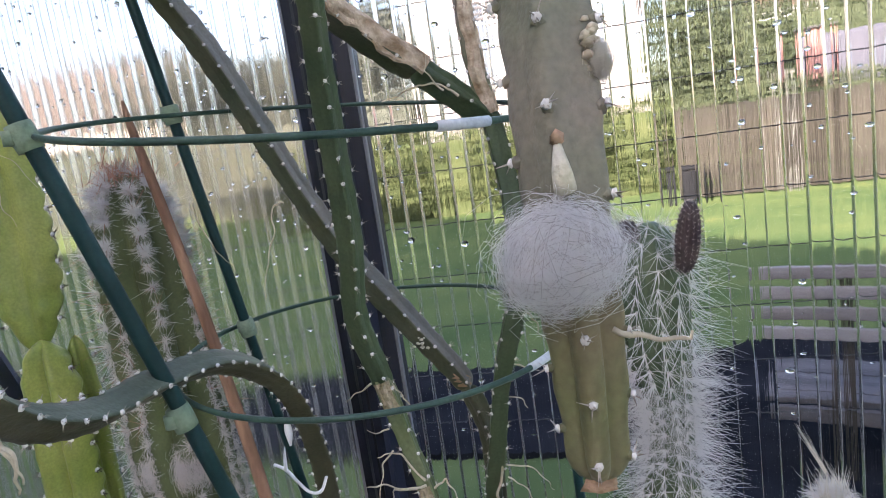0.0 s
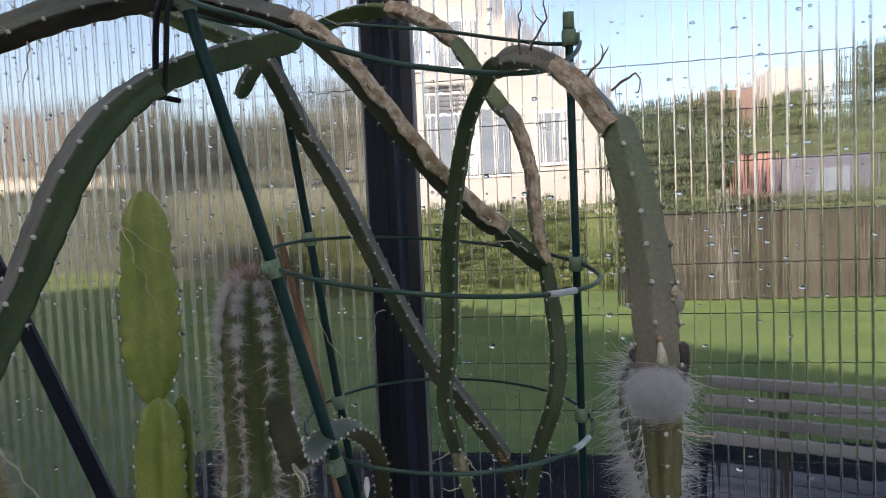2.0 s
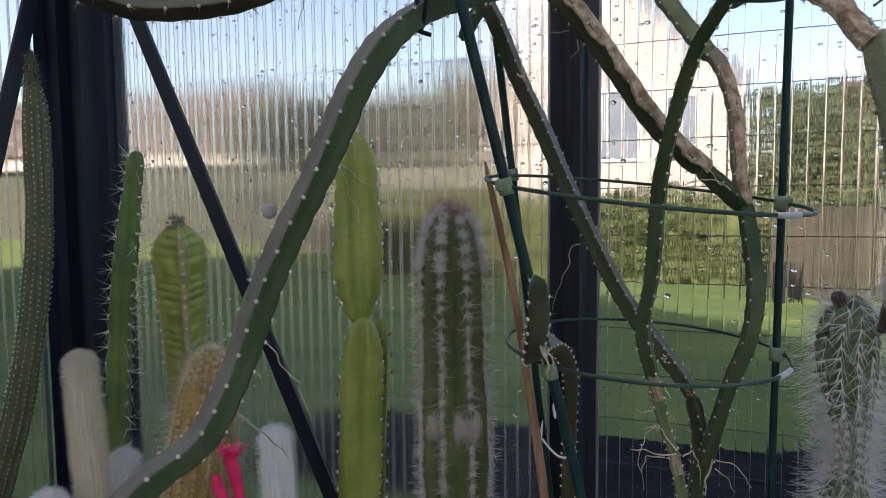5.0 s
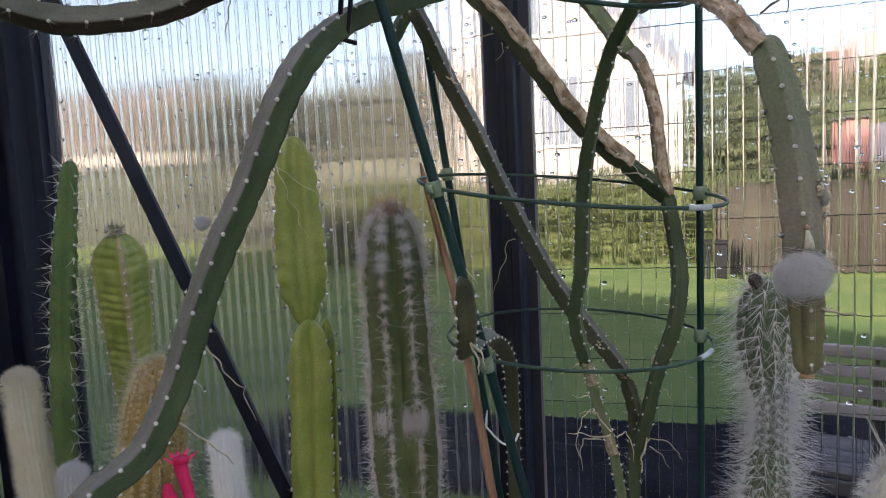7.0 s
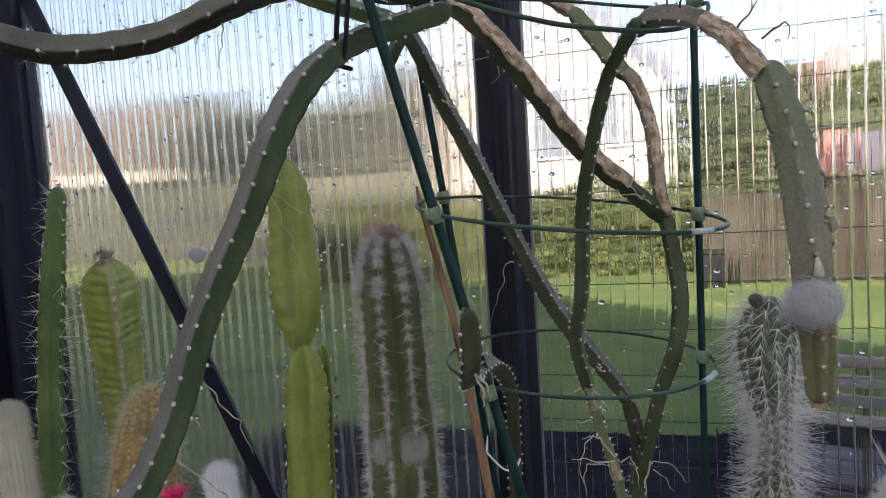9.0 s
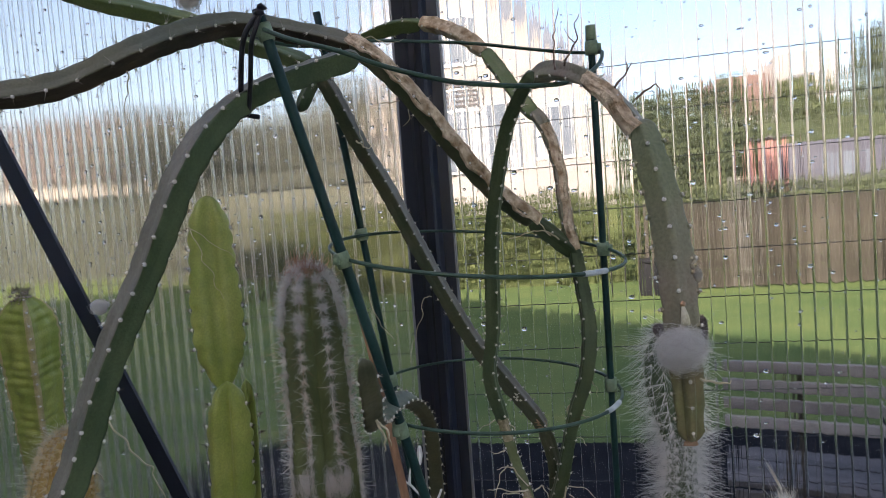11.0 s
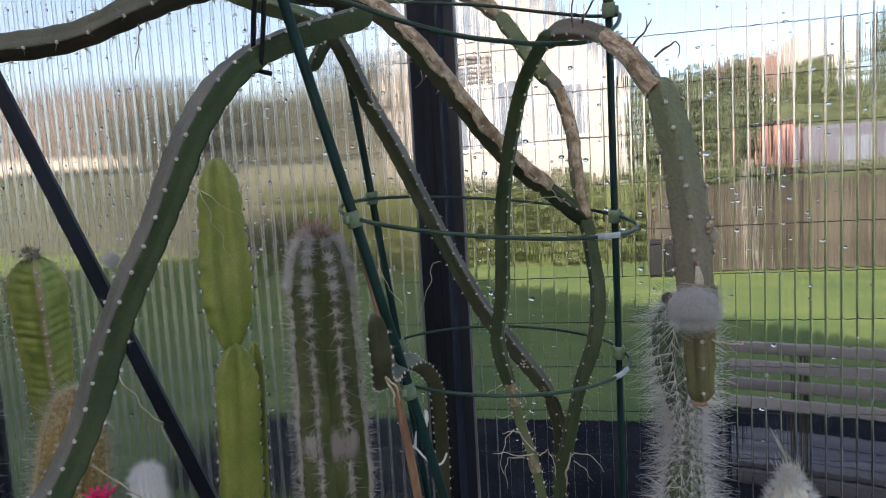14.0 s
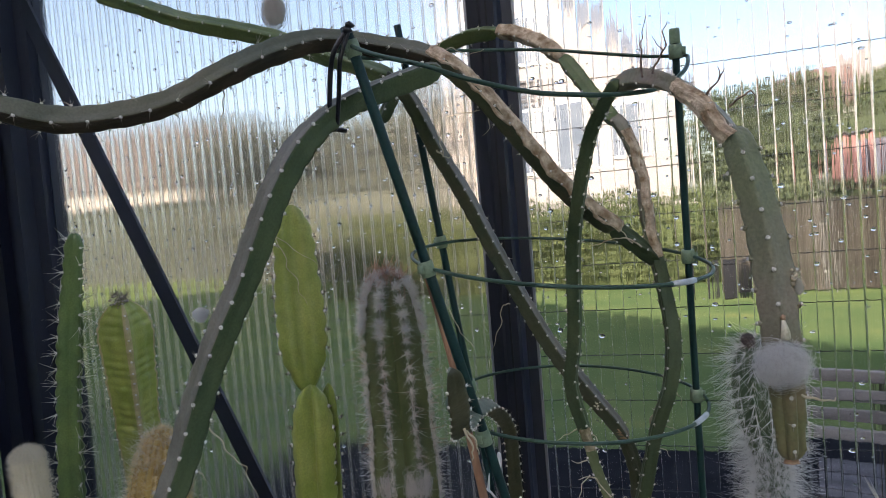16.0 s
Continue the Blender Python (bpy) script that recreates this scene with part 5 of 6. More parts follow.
climbing_stem("hanging_stem", HANG, "stem_mauve", third, 5, 0.0195, spine=0.004, depth=0.12, turn=0.1, areole=0.0014, angular=0.45, bulge=0.06, knob=0.0023)
climbing_stem("hanging_tip", HANG2, "stem_brown", third, 5, 0.017, spine=0.004, depth=0.3, turn=0.1, areole=0.0012, angular=0.0, bulge=0.08, knob=0.0016)
ball = wool_ball("wool_tuft", (-0.0126, 0.1500, 1.4690), 0.0106, third, "hair", 13000, (1.06, 0.95, 0.94), 0.00008, label="big ball of loose white wool")
part("flower_stub", tube([(-0.0096, 0.1489, 1.4846, 0.0028), (-0.0099, 0.1478, 1.4890, 0.0024), (-0.0104, 0.1500, 1.4952, 0.0009)], sides=8, step=0.002), "stub", third)
part("dry_scab", beads(np.array([-0.0010, 0.1620, 1.5150]) + rng.normal(0, 1, (26, 3)) * (0.0014, 0.0010, 0.0034), rng.uniform(0.0010, 0.0019, 26), flat=0.9), "root", third, "woody tan scab")
wool_ball("wool_tuft", (0.0008, 0.1616, 1.5128), 0.0028, third, "hair_warm", 1500, (0.8, 0.8, 1.3), 0.00006)
part("tip_scar", beads([(-0.0094, 0.1539, 1.4092), (-0.0080, 0.1536, 1.4098), (-0.0108, 0.1537, 1.4097)], [0.0045, 0.003, 0.003], flat=0.5), "ridge", third, "cracked reddish-brown scar")
part("flower_base", beads([(-0.0104, 0.1503, 1.4958)], [0.0019], flat=1.2), "ridge", third)

# old scars on the lower stem
for scar in ([(-0.1525, 0.3721, 1.3540, 0.0072), (-0.1500, 0.3721, 1.3430, 0.0070), (-0.1475, 0.3720, 1.3320, 0.0068)], [(-0.1335, 0.3660, 1.2830, 0.0066), (-0.1310, 0.3645, 1.2750, 0.0068), (-0.1284, 0.3629, 1.2666, 0.0066)]):
    bark_cover(scar, 1.02, 1.7, (0.1, -1.0, 0.1), third, "scar")

# low curling stem with a blunt tip reaching forward
fourth = thing("climbing_cactus", (-0.2486, 0.4531, 1.0400), "grey-green climbing cactus stem curling forward with a blunt tip", "cactus", "climbing cactus stems")
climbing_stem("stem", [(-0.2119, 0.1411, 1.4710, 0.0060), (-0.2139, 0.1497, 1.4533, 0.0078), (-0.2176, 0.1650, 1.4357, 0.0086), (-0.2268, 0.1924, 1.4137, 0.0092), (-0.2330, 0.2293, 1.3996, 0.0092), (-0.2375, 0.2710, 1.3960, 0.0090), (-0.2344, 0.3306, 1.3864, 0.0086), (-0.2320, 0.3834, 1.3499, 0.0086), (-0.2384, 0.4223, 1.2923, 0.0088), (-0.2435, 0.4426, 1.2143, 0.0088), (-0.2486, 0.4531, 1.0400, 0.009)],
              "stem_sage", fourth, 3, 0.0135, areole=0.0015, turn=0.5, face_tones={2: "stem_maroon_shade"})

# the big arch tied to the near stake
fifth = thing("climbing_cactus", (-0.5217, 0.0472, 1.0400), "large dark green arching climbing cactus stem tied to the support", "cactus", "climbing cactus stems")
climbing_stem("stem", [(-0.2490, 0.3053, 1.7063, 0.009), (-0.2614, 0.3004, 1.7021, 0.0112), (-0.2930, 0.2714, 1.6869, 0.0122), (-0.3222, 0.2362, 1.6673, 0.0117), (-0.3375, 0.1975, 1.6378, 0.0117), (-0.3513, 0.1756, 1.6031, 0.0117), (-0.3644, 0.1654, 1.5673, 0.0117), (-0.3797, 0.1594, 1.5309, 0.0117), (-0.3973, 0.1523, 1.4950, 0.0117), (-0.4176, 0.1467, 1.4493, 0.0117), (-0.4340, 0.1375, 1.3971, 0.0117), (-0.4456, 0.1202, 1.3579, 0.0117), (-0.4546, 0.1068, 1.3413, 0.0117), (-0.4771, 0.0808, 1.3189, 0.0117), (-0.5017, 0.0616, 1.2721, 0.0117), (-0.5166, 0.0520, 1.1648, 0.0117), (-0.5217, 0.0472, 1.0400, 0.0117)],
              "stem", fifth, 4, 0.021, spine=0.0045, turn=0.28, depth=0.22, areole=0.0017, angular=0.94, face_tones={0: "stem_mauve_lit"})
wool_ball("wool_tuft", (-0.4180, 0.1580, 1.5118), 0.0046, fifth, "hair", 1500, strand=0.00014, label="small white wool tuft")
potted((-0.53, 0.05), 0.07, POT_TOP, STAGE)

wool_ball("wool_tuft", (-0.485, 0.43, 1.832), 0.014, second, "hair_pink", 1600, (0.85, 0.85, 1.3), 0.0002)

# ---- column cacti ----
def column(name, base, top, prof, ribs, skin, label, gap=0.018, depth=0.25, areole=0.0018, bow=(0, 0), turn=0.0, power=1.0, group="column cacti", pot=0.06, bulge=0.05, pucker=0.0, edge="", per_rib=10):
    """A standing cactus; prof: (share of height, radius) rows. Its foot stands in a pot's grit."""
    b, t = np.array(base, float), np.array(top, float)
    c = thing(name, tuple(b), label, "cactus", group)
    nodes = []
    for h, r in prof:
        p = b + (t - b) * h + np.array([bow[0], bow[1], 0]) * math.sin(math.pi * h)
        nodes.append((*p, r))
    geo, a, o, P = ribbed(nodes, ribs, depth, gap, step=0.0025 if pucker else 0.004, turn=turn, power=power, bulge=bulge, start_round=False, pucker=pucker, per_rib=per_rib)
    body = part("body", geo, skin, c)
    if edge:
        body.data.materials.append(M[edge])
        col = (np.arange(len(geo[1]) - 2) % (ribs * per_rib)) % per_rib
        near = np.r_[(col < 2) | (col > per_rib - 3), [False, False]]
        body.data.polygons.foreach_set("material_index", near.astype(int).tolist())
    if areole:
        part("areoles", beads(a, areole, o), "areole", body)
    if pot:
        potted((b[0], b[1]), pot, POT_TOP, STAGE)
    return c, body, a, o, P


def pad(name, low, high, width, thick, skin, parent, facing, waist=0.5, taper=0.0):
    """A flattened two-edged segment: lens-like section with a mid groove; returns edge areoles."""
    low, high = np.array(low, float), np.array(high, float)
    ax = high - low
    L = np.linalg.norm(ax)
    ax = ax / L
    f = np.array(facing, float)
    f -= ax * (f @ ax)
    f /= np.linalg.norm(f)
    s = np.cross(ax, f)
    n, m = 36, 90
    vs, fs, at, out = [], [], [], []
    for i in range(m + 1):
        h = i / m
        lo, hi = min(1, h / 0.28), min(1, (1 - h) / 0.22)
        w = width / 2 * (waist + (1 - waist) * math.sin(math.pi / 2 * lo)) * math.sqrt(max(0.004, 1 - (1 - hi) ** 2.2)) * (1 - taper * max(0, h - 0.35) ** 1.3)
        w *= 0.97 + 0.13 * abs(math.sin(h * L * math.pi / 0.024)) + 0.02 * math.sin(h * 17)
        th = thick / 2 * min(1, w / (width * 0.35))
        for j in range(n):
            a = 2 * math.pi * j / n
            ca, sa = math.cos(a), math.sin(a)
            x = w * math.copysign(abs(ca) ** 0.9, ca)
            y = th * math.copysign(abs(sa) ** 0.9, sa) * (1 - 0.72 * math.exp(-(x / (0.13 * width)) ** 2)) * (1 - 0.45 * abs(ca) ** 4) + th * 0.10 * math.sin(h * L / 0.0037) * abs(ca)
            vs.append(low + ax * L * h + s * x + f * y)
    for i in range(m):
        for j in range(n):
            fs.append((i * n + j, i * n + (j + 1) % n, (i + 1) * n + (j + 1) % n, (i + 1) * n + j))
    fs += [tuple(range(n))[::-1], tuple(range(m * n, (m + 1) * n))]
    k = 0.024 / L
    while k < 0.97:
        for side in (-1, 1):
            i = round(k * m)
            e = vs[i * n + (0 if side > 0 else n // 2)]
            at.append(e + f * 0.002 + s * side * 0.0022)
            out.append(s * side + f * 0.35)
        k += 0.024 / L
    ob = part(name, (vs, fs), skin, parent)
    part("areoles", beads(at, 0.0026, out), "areole", ob)
    part("spines", star(np.array(at), np.array(out), 7, 0.0075, 0.0007, 0.8), "spine_dark", ob)
    return ob


flat = thing("column_cactus", (-0.5034, 0.4502, 1.0400), "yellow-green flat two-segment cactus with spines along its edges", "cactus", "column cacti")
pad("upper_segment", (-0.4940, 0.4409, 1.3715), (-0.5076, 0.4649, 1.6030), 0.057, 0.028, "flat", flat, (0.45, -0.9, 0), 0.28, 0.5)
pad("lower_segment", (-0.5072, 0.4463, 1.0400), (-0.4876, 0.4389, 1.3791), 0.050, 0.040, "flat", flat, (0.25, -1, 0), 0.8)
pad("side_wing", (-0.4948, 0.4716, 1.0400), (-0.4772, 0.4632, 1.3749), 0.025, 0.016, "flat", flat, (0.9, -0.4, 0), 0.8)
potted((-0.513, 0.468), 0.06, POT_TOP, STAGE)

woolly, wb, wa, wo, _ = column("column_cactus", (-0.3718, 0.4451, 1.0400), (-0.3803, 0.4519, 1.5107), [(0, 0.038), (0.3, 0.039), (0.6, 0.0375), (0.8, 0.0345), (0.92, 0.029), (0.98, 0.020), (1, 0.012)], 8, "woolly",
                               "stout ribbed green cactus with white woolly areoles and a woolly crown", gap=0.0148, depth=0.30, areole=0.0015, turn=-0.13, pot=0.075, per_rib=14)
high = wa[:, 2] > 1.37
tufted = np.repeat(wa[high], 70, 0) + rng.normal(0, 1, (70 * high.sum(), 3)) * (0.0013, 0.0013, 0.0020)
matted = np.repeat(wa[~high], 90, 0) + rng.normal(0, 1, (90 * (~high).sum(), 3)) * (0.0014, 0.0014, 0.0048)
part("wool", hairs(np.r_[tufted, matted], np.r_[np.repeat(wo[high], 70, 0) * 0.4 + rng.normal(0, 0.7, tufted.shape), np.repeat(wo[~high], 90, 0) * 0.45 + rng.normal(0, 0.6, matted.shape)],
                   np.r_[0.0085 * rng.uniform(0.5, 1.2, len(tufted)), 0.0065 * rng.uniform(0.5, 1.2, len(matted))], 0.00025, 0.4, 3, 0.06), "hair_pink", wb, "greyish white wool along the ribs")
part("spines", star(wa, wo, 10, 0.017, 0.00038, 0.9), "hair_pink", wb)
part("spines", star(wa[wa[:, 2] > 1.3], wo[wa[:, 2] > 1.3], 2, 0.026, 0.00032, 0.7), "spine_red", wb, "long reddish-brown spines")
crown = wa[wa[:, 2] > 1.44]
part("crown_wool", star(crown, wo[wa[:, 2] > 1.44] + np.array([0, 0, 0.35]), 170, 0.013, 0.00028, 0.8, 0.35, 3), "hair", wb, "dense white crown wool")
part("crown_spines", hairs(np.array([-0.3802, 0.4508, 1.503]) + rng.normal(0, 0.012, (150, 3)) * (1, 1, 0.5), np.array([0, -0.15, 0.9]) + rng.normal(0, 0.6, (150, 3)), rng.uniform(0.014, 0.027, 150), 0.0005, 0.05, 2), "spine_red", wb)
for x, z, r in ((-0.354, 1.265, 0.015), (-0.390, 1.262, 0.0125)):
    wool_ball("wool_tuft", (x, 0.427, z), r, woolly, "hair_pink", 2600, (0.9, 0.8, 1.3), 0.00018)

flat2, fb, fa, fo, _ = column("column_cactus", (-0.8499, 0.5479, 1.0400), (-0.8275, 0.5072, 1.4900), [(0, 0.022), (0.4, 0.026), (0.65, 0.033), (0.85, 0.036), (0.95, 0.033), (1, 0.018)], 4, "flat",
                              "yellow-green ribbed cactus with a spiny grey crown", gap=0.0165, depth=0.24, areole=0.0018, turn=0.68, power=7, pot=0.055, bulge=0.05, pucker=0.10, edge="ridge_pale", per_rib=24)
part("spines", star(fa, fo, 5, 0.008, 0.0004, 0.9), "spine_grey", fb)
knob = np.array([-0.8276, 0.5044, 1.4900]) + rng.normal(0, 1, (46, 3)) * (0.007, 0.007, 0.005)
part("crown_knobs", beads(knob, rng.uniform(0.002, 0.0032, 46)), "spine_grey", fb, "knobbly grey crown")
part("crown_spines", hairs(np.repeat(knob, 4, 0), np.array([0, 0, 0.8]) + rng.normal(0, 0.7, (184, 3)), rng.uniform(0.006, 0.012, 184), 0.0005, 0.05, 2), "spine_dark", fb)

spiny, sb, sa_, so, _ = column("column_cactus", (-0.9420, 0.4782, 1.0400), (-0.8480, 0.4569, 1.5931), [(0, 0.019), (0.5, 0.0175), (0.75, 0.0165), (0.9, 0.0135), (0.97, 0.0115), (1, 0.008)], 4, "spiny",
                               "slender blue-green cactus with long pale spines", gap=0.0235, depth=0.34, areole=0.0020, bow=(-0.012, 0), turn=1.27, bulge=0.2, pot=0.05)
part("spines", star(sa_, so, 4, 0.021, 0.0005, 0.75), "spine", sb)
part("crown_spines", star(np.tile([-0.8476, 0.4562, 1.5894], (8, 1)), np.tile([0, 0, 1.0], (8, 1)), 3, 0.012, 0.0004, 0.5), "spine", sb)

golden, gb, ga, go, _ = column("column_cactus", (-0.7180, 0.3836, 1.0400), (-0.6645, 0.3805, 1.3417), [(0, 0.040), (0.4, 0.038), (0.75, 0.032), (0.93, 0.023), (1, 0.011)], 16, "golden",
                               "golden brown cactus densely covered with fine yellow spines", gap=0.0075, depth=0.16, areole=0.0008, pot=0.06)
part("spines", star(ga, go, 44, 0.0080, 0.00010, 0.8, 0.05, 1), "hair_gold", gb)
part("fringe", star(ga, go, 5, 0.026, 0.00013, 0.7, 0.1, 2), "hair_warm", gb)
gt = ga[ga[:, 2] > 1.295]
part("crown_hair", star(gt, go[ga[:, 2] > 1.295], 18, 0.008, 0.0002, 0.8, 0.1, 2), "hair_warm", gb)


def furry(base, top, r, label, hair, length, count, droop=0.02, name="column_cactus", pot=0.05, strand=0.0004):
    bb, tt = np.array(base, float), np.array(top, float)
    q = r / np.linalg.norm(tt - bb)
    c, b, a, o, P = column(name, base, top, [(0, r * 0.88), (0.5, r * 0.88), (1, r * 0.86)], 18, hair, label, gap=0.012, depth=0.1, areole=0, pot=pot)
    k = rng.uniform(0, 1, count)
    u = rng.uniform(0, 2 * np.pi, count)
    rad = np.stack([np.cos(u), np.sin(u), np.zeros(count)], 1)
    rise = np.clip((k - 1 + q) / q, 0, 1)
    root = bb + (tt - bb) * k[:, None] + rad * (0.88 * r * np.sqrt(1 - rise ** 2))[:, None]
    way = rad * (1 - 0.7 * rise)[:, None] + rng.normal(0, 0.5, (count, 3)) + (0.15 + rise)[:, None] * np.array([0, 0, 1])
    part("hair", hairs(root, way, length * rng.uniform(0.6, 1.1, count), strand, 0.25, 3, droop), hair, b)
    # rounded tuft of whiter, longer fuzz over the growing tip
    n = count // 9
    v, u = np.arccos(rng.uniform(0.2, 1.0, n)), rng.uniform(0, 2 * np.pi, n)
    up = np.stack([np.sin(v) * np.cos(u), np.sin(v) * np.sin(u), np.cos(v)], 1)
    root = tt + np.array([0, 0, -0.92 * r]) + up * r * 0.84
    part("crown_hair", hairs(root, up + rng.normal(0, 0.35, (n, 3)), 0.95 * length * rng.uniform(0.5, 1.1, n), strand, 0.2, 3, 0.0), "hair_warm" if hair == "hair_beige" else "hair", b, "white fuzzy tip")
    return c


furry((-0.7544, 0.2874, 1.0400), (-0.7705, 0.2851, 1.3493), 0.0185, "tall pale cactus wrapped in dense beige fur", "hair_beige", 0.0078, 12000, strand=0.00024)
furry((-0.7537, 0.2248, 1.0400), (-0.7525, 0.2241, 1.2150), 0.021, "small round white cactus covered in fluffy hair", "hair", 0.0085, 5500, pot=0.035, strand=0.00024)
furry((-0.8097, 0.3543, 1.0400), (-0.7790, 0.3482, 1.2108), 0.021, "small round white cactus covered in fluffy hair", "hair", 0.0085, 5500, pot=0.03, strand=0.00024)
furry((-0.5314, 0.3318, 1.0400), (-0.5394, 0.3269, 1.2752), 0.0185, "small grey-white cactus with a snowy hairy top", "hair", 0.0085, 5000, pot=0.045, strand=0.00022)

# tall slim cactus by the side wall
slim, lb, la, lo, _ = column("column_cactus", (-1.0924, 0.3823, 1.0400), (-0.9450, 0.3791, 1.7190), [(0, 0.021), (0.3, 0.018), (0.6, 0.0165), (0.85, 0.0155), (0.93, 0.011), (1, 0.006)], 12, "slim",
                             "tall slim brownish-green cactus with rows of tiny spines", gap=0.0085, depth=0.16, areole=0.0009, bow=(0.055, 0), pot=0.05)
part("spines", star(la, lo, 5, 0.0035, 0.00018, 0.9), "spine", lb)
tipped = la[:, 2] > 1.672
part("cap", star(la[tipped], lo[tipped] + np.array([0, 0, 0.4]), 34, 0.0062, 0.0002, 0.6), "bud", slim, "dark brown bristly growing tip")
bigl, bb_, ba, bo, _ = column("column_cactus", (-1.0808, 0.2576, 1.0400), (-1.0416, 0.2552, 1.4286), [(0, 0.04), (0.5, 0.044), (0.85, 0.04), (1, 0.015)], 6, "flat",
                              "broad yellow-green ribbed cactus by the side wall", gap=0.02, depth=0.3, areole=0.0016, pot=0.06)
part("spines", star(ba, bo, 4, 0.005, 0.0003, 0.9), "spine_grey", bb_)

# magenta flowers in front of the golden cactus
FL = (-0.600, 0.335)
flower = thing("flowering_cactus", (FL[0], FL[1], 1.04), "small cactus with magenta tubular flowers", "cactus", "column cacti")
geo, a, o, _ = ribbed([(FL[0], FL[1], 1.04, 0.026), (FL[0], FL[1], 1.12, 0.03), (FL[0], FL[1], 1.168, 0.022)], 12, 0.15, 0.01, 0.004, start_round=False)
fbody = part("body", geo, "seti", flower)
part("spines", star(a, o, 6, 0.008, 0.0002, 0.8), "hair", fbody)
for (x, yy, z0), (x2, y2, z2), wide in (((-0.5728, 0.3115, 1.1807), (-0.5847, 0.3107, 1.2500), True), ((-0.5912, 0.3086, 1.1759), (-0.6024, 0.3081, 1.2198), False)):
    tb = part("flower_tube", tube([(x, yy, z0, 0.0045), ((x + x2) / 2, y2, (z0 + z2) / 2, 0.0065), (x2, y2, z2 - 0.012, 0.0072), (x2, y2, z2, 0.004 if not wide else 0.0085)], sides=10, step=0.004), "petal", flower)
    if wide:
        vs, fs = [], []
        for q in range(11):
            a0 = 2 * math.pi * q / 11
            d = np.array([math.cos(a0), math.sin(a0) * 0.8, 0.55 + 0.2 * (q % 2)])
            d /= np.linalg.norm(d)
            s_ = np.cross(d, (0, 0, 1))
            c0 = np.array([x2, y2, z2 - 0.010])
            b0 = len(vs)
            vs += [c0 + s_ * 0.003, c0 + d * 0.013 + s_ * 0.0045, c0 + d * 0.024, c0 + d * 0.013 - s_ * 0.0045, c0 - s_ * 0.003]
            fs += [(b0, b0 + 1, b0 + 3, b0 + 4), (b0 + 1, b0 + 2, b0 + 3)]
        part("petals", (vs, fs), "petal", tb, smooth=False)
potted(FL, 0.04, POT_TOP, STAGE)

# hairy hedgehog-like cactus with buds, beside the right stake
seti = thing("column_cactus", (0.0234, 0.4545, 1.0400), "green cactus bristling with long white hair-like spines and dark buds", "cactus", "column cacti")
geo, ta, to, TP = ribbed([(0.0234, 0.4545, 1.0400, 0.024), (0.0225, 0.4540, 1.15, 0.023), (0.0222, 0.4530, 1.215, 0.020), (0.0262, 0.4520, 1.283, 0.0145), (0.0215, 0.4510, 1.335, 0.0235), (0.0190, 0.4505, 1.375, 0.0262),
                          (0.0215, 0.4500, 1.400, 0.0245), (0.0250, 0.4490, 1.4255, 0.012)], 12, 0.12, 0.0105, start_round=False, bulge=0.05)
tb_ = part("body", geo, "seti", seti)
part("areoles", beads(ta, 0.0012, to), "areole", tb_)
potted((0.0234, 0.4545), 0.06, POT_TOP, STAGE)
hang_way = to * 0.75 + np.array([-0.12, 0, -0.75])
upper = ta[:, 2] > 1.315
part("spines", star(ta[upper], hang_way[upper], 8, 0.029, 0.00026, 0.85, 0.06, 2), "hair", tb_)
part("side_hair", star(ta[upper], to[upper] + np.array([-0.25, 0, -0.4]), 2, 0.036, 0.00021, 0.35, 0.05, 2), "hair", tb_)
low = (ta[:, 2] < 1.33) & (ta[:, 2] > 1.10)
part("long_hair", star(ta[low], to[low] + np.array([0, 0, -0.1]), 13, 0.034, 0.00024, 0.6, 0.14, 3, 0.05), "hair", tb_)
neck = (ta[:, 2] < 1.305) & (ta[:, 2] > 1.25)
crest_of = ta[:, 2] > 1.405
part("crown_hair", star(ta[crest_of], to[crest_of] + np.array([0, 0, 0.6]), 7, 0.016, 0.00016, 0.6, 0.08, 2), "hair", tb_)
part("wool", star(ta[neck], to[neck], 50, 0.013, 0.00014, 0.7, 0.35, 3), "hair", tb_, "white wool round the waist")


def flower_bud(nodes, parent, label):
    geo, a, o, _ = ribbed(nodes, 14, 0.16, 0.0032, 0.0008, per_rib=4, bulge=0.12)
    ob = part("bud", geo, "bud", parent, label)
    part("bud_hair", star(a, o + np.array([0, 0, 0.8]), 5, 0.0026, 0.00012, 0.5), "bud_tip", ob)


flower_bud([(0.0385, 0.4230, 1.399, 0.0036), (0.0402, 0.4110, 1.4045, 0.0052), (0.0418, 0.4070, 1.416, 0.0066), (0.0436, 0.4040, 1.430, 0.0062), (0.0450, 0.4020, 1.443, 0.0036)], seti, "upright dark purple-brown bud")
flower_bud([(0.0130, 0.4420, 1.4150, 0.004), (0.0085, 0.4370, 1.4240, 0.0058), (0.0055, 0.4350, 1.4300, 0.0048)], seti, "small dark round bud")

# woolly tuft-topped cactus at the lower right
tuft = thing("column_cactus", (0.107, 0.3880, 1.0400), "round cactus topped with cream wool and long wisps", "cactus", "column cacti")
TX, TZ = 0.1075, 1.2640
geo, a, o, _ = ribbed([(TX + 0.003, 0.3880, 1.0400, 0.027), (TX + 0.002, 0.3882, TZ - 0.045, 0.019), (TX + 0.001, 0.3884, TZ - 0.015, 0.009), (TX, 0.3886, TZ, 0.005)], 14, 0.12, 0.010, 0.005, start_round=False)
tbody = part("body", geo, "hair_warm", tuft)
part("wool", star(a, o + np.array([0, 0, 0.5]), 40, 0.011, 0.00022, 0.45, 0.25, 3, 0.02), "hair", tbody)
n = 170
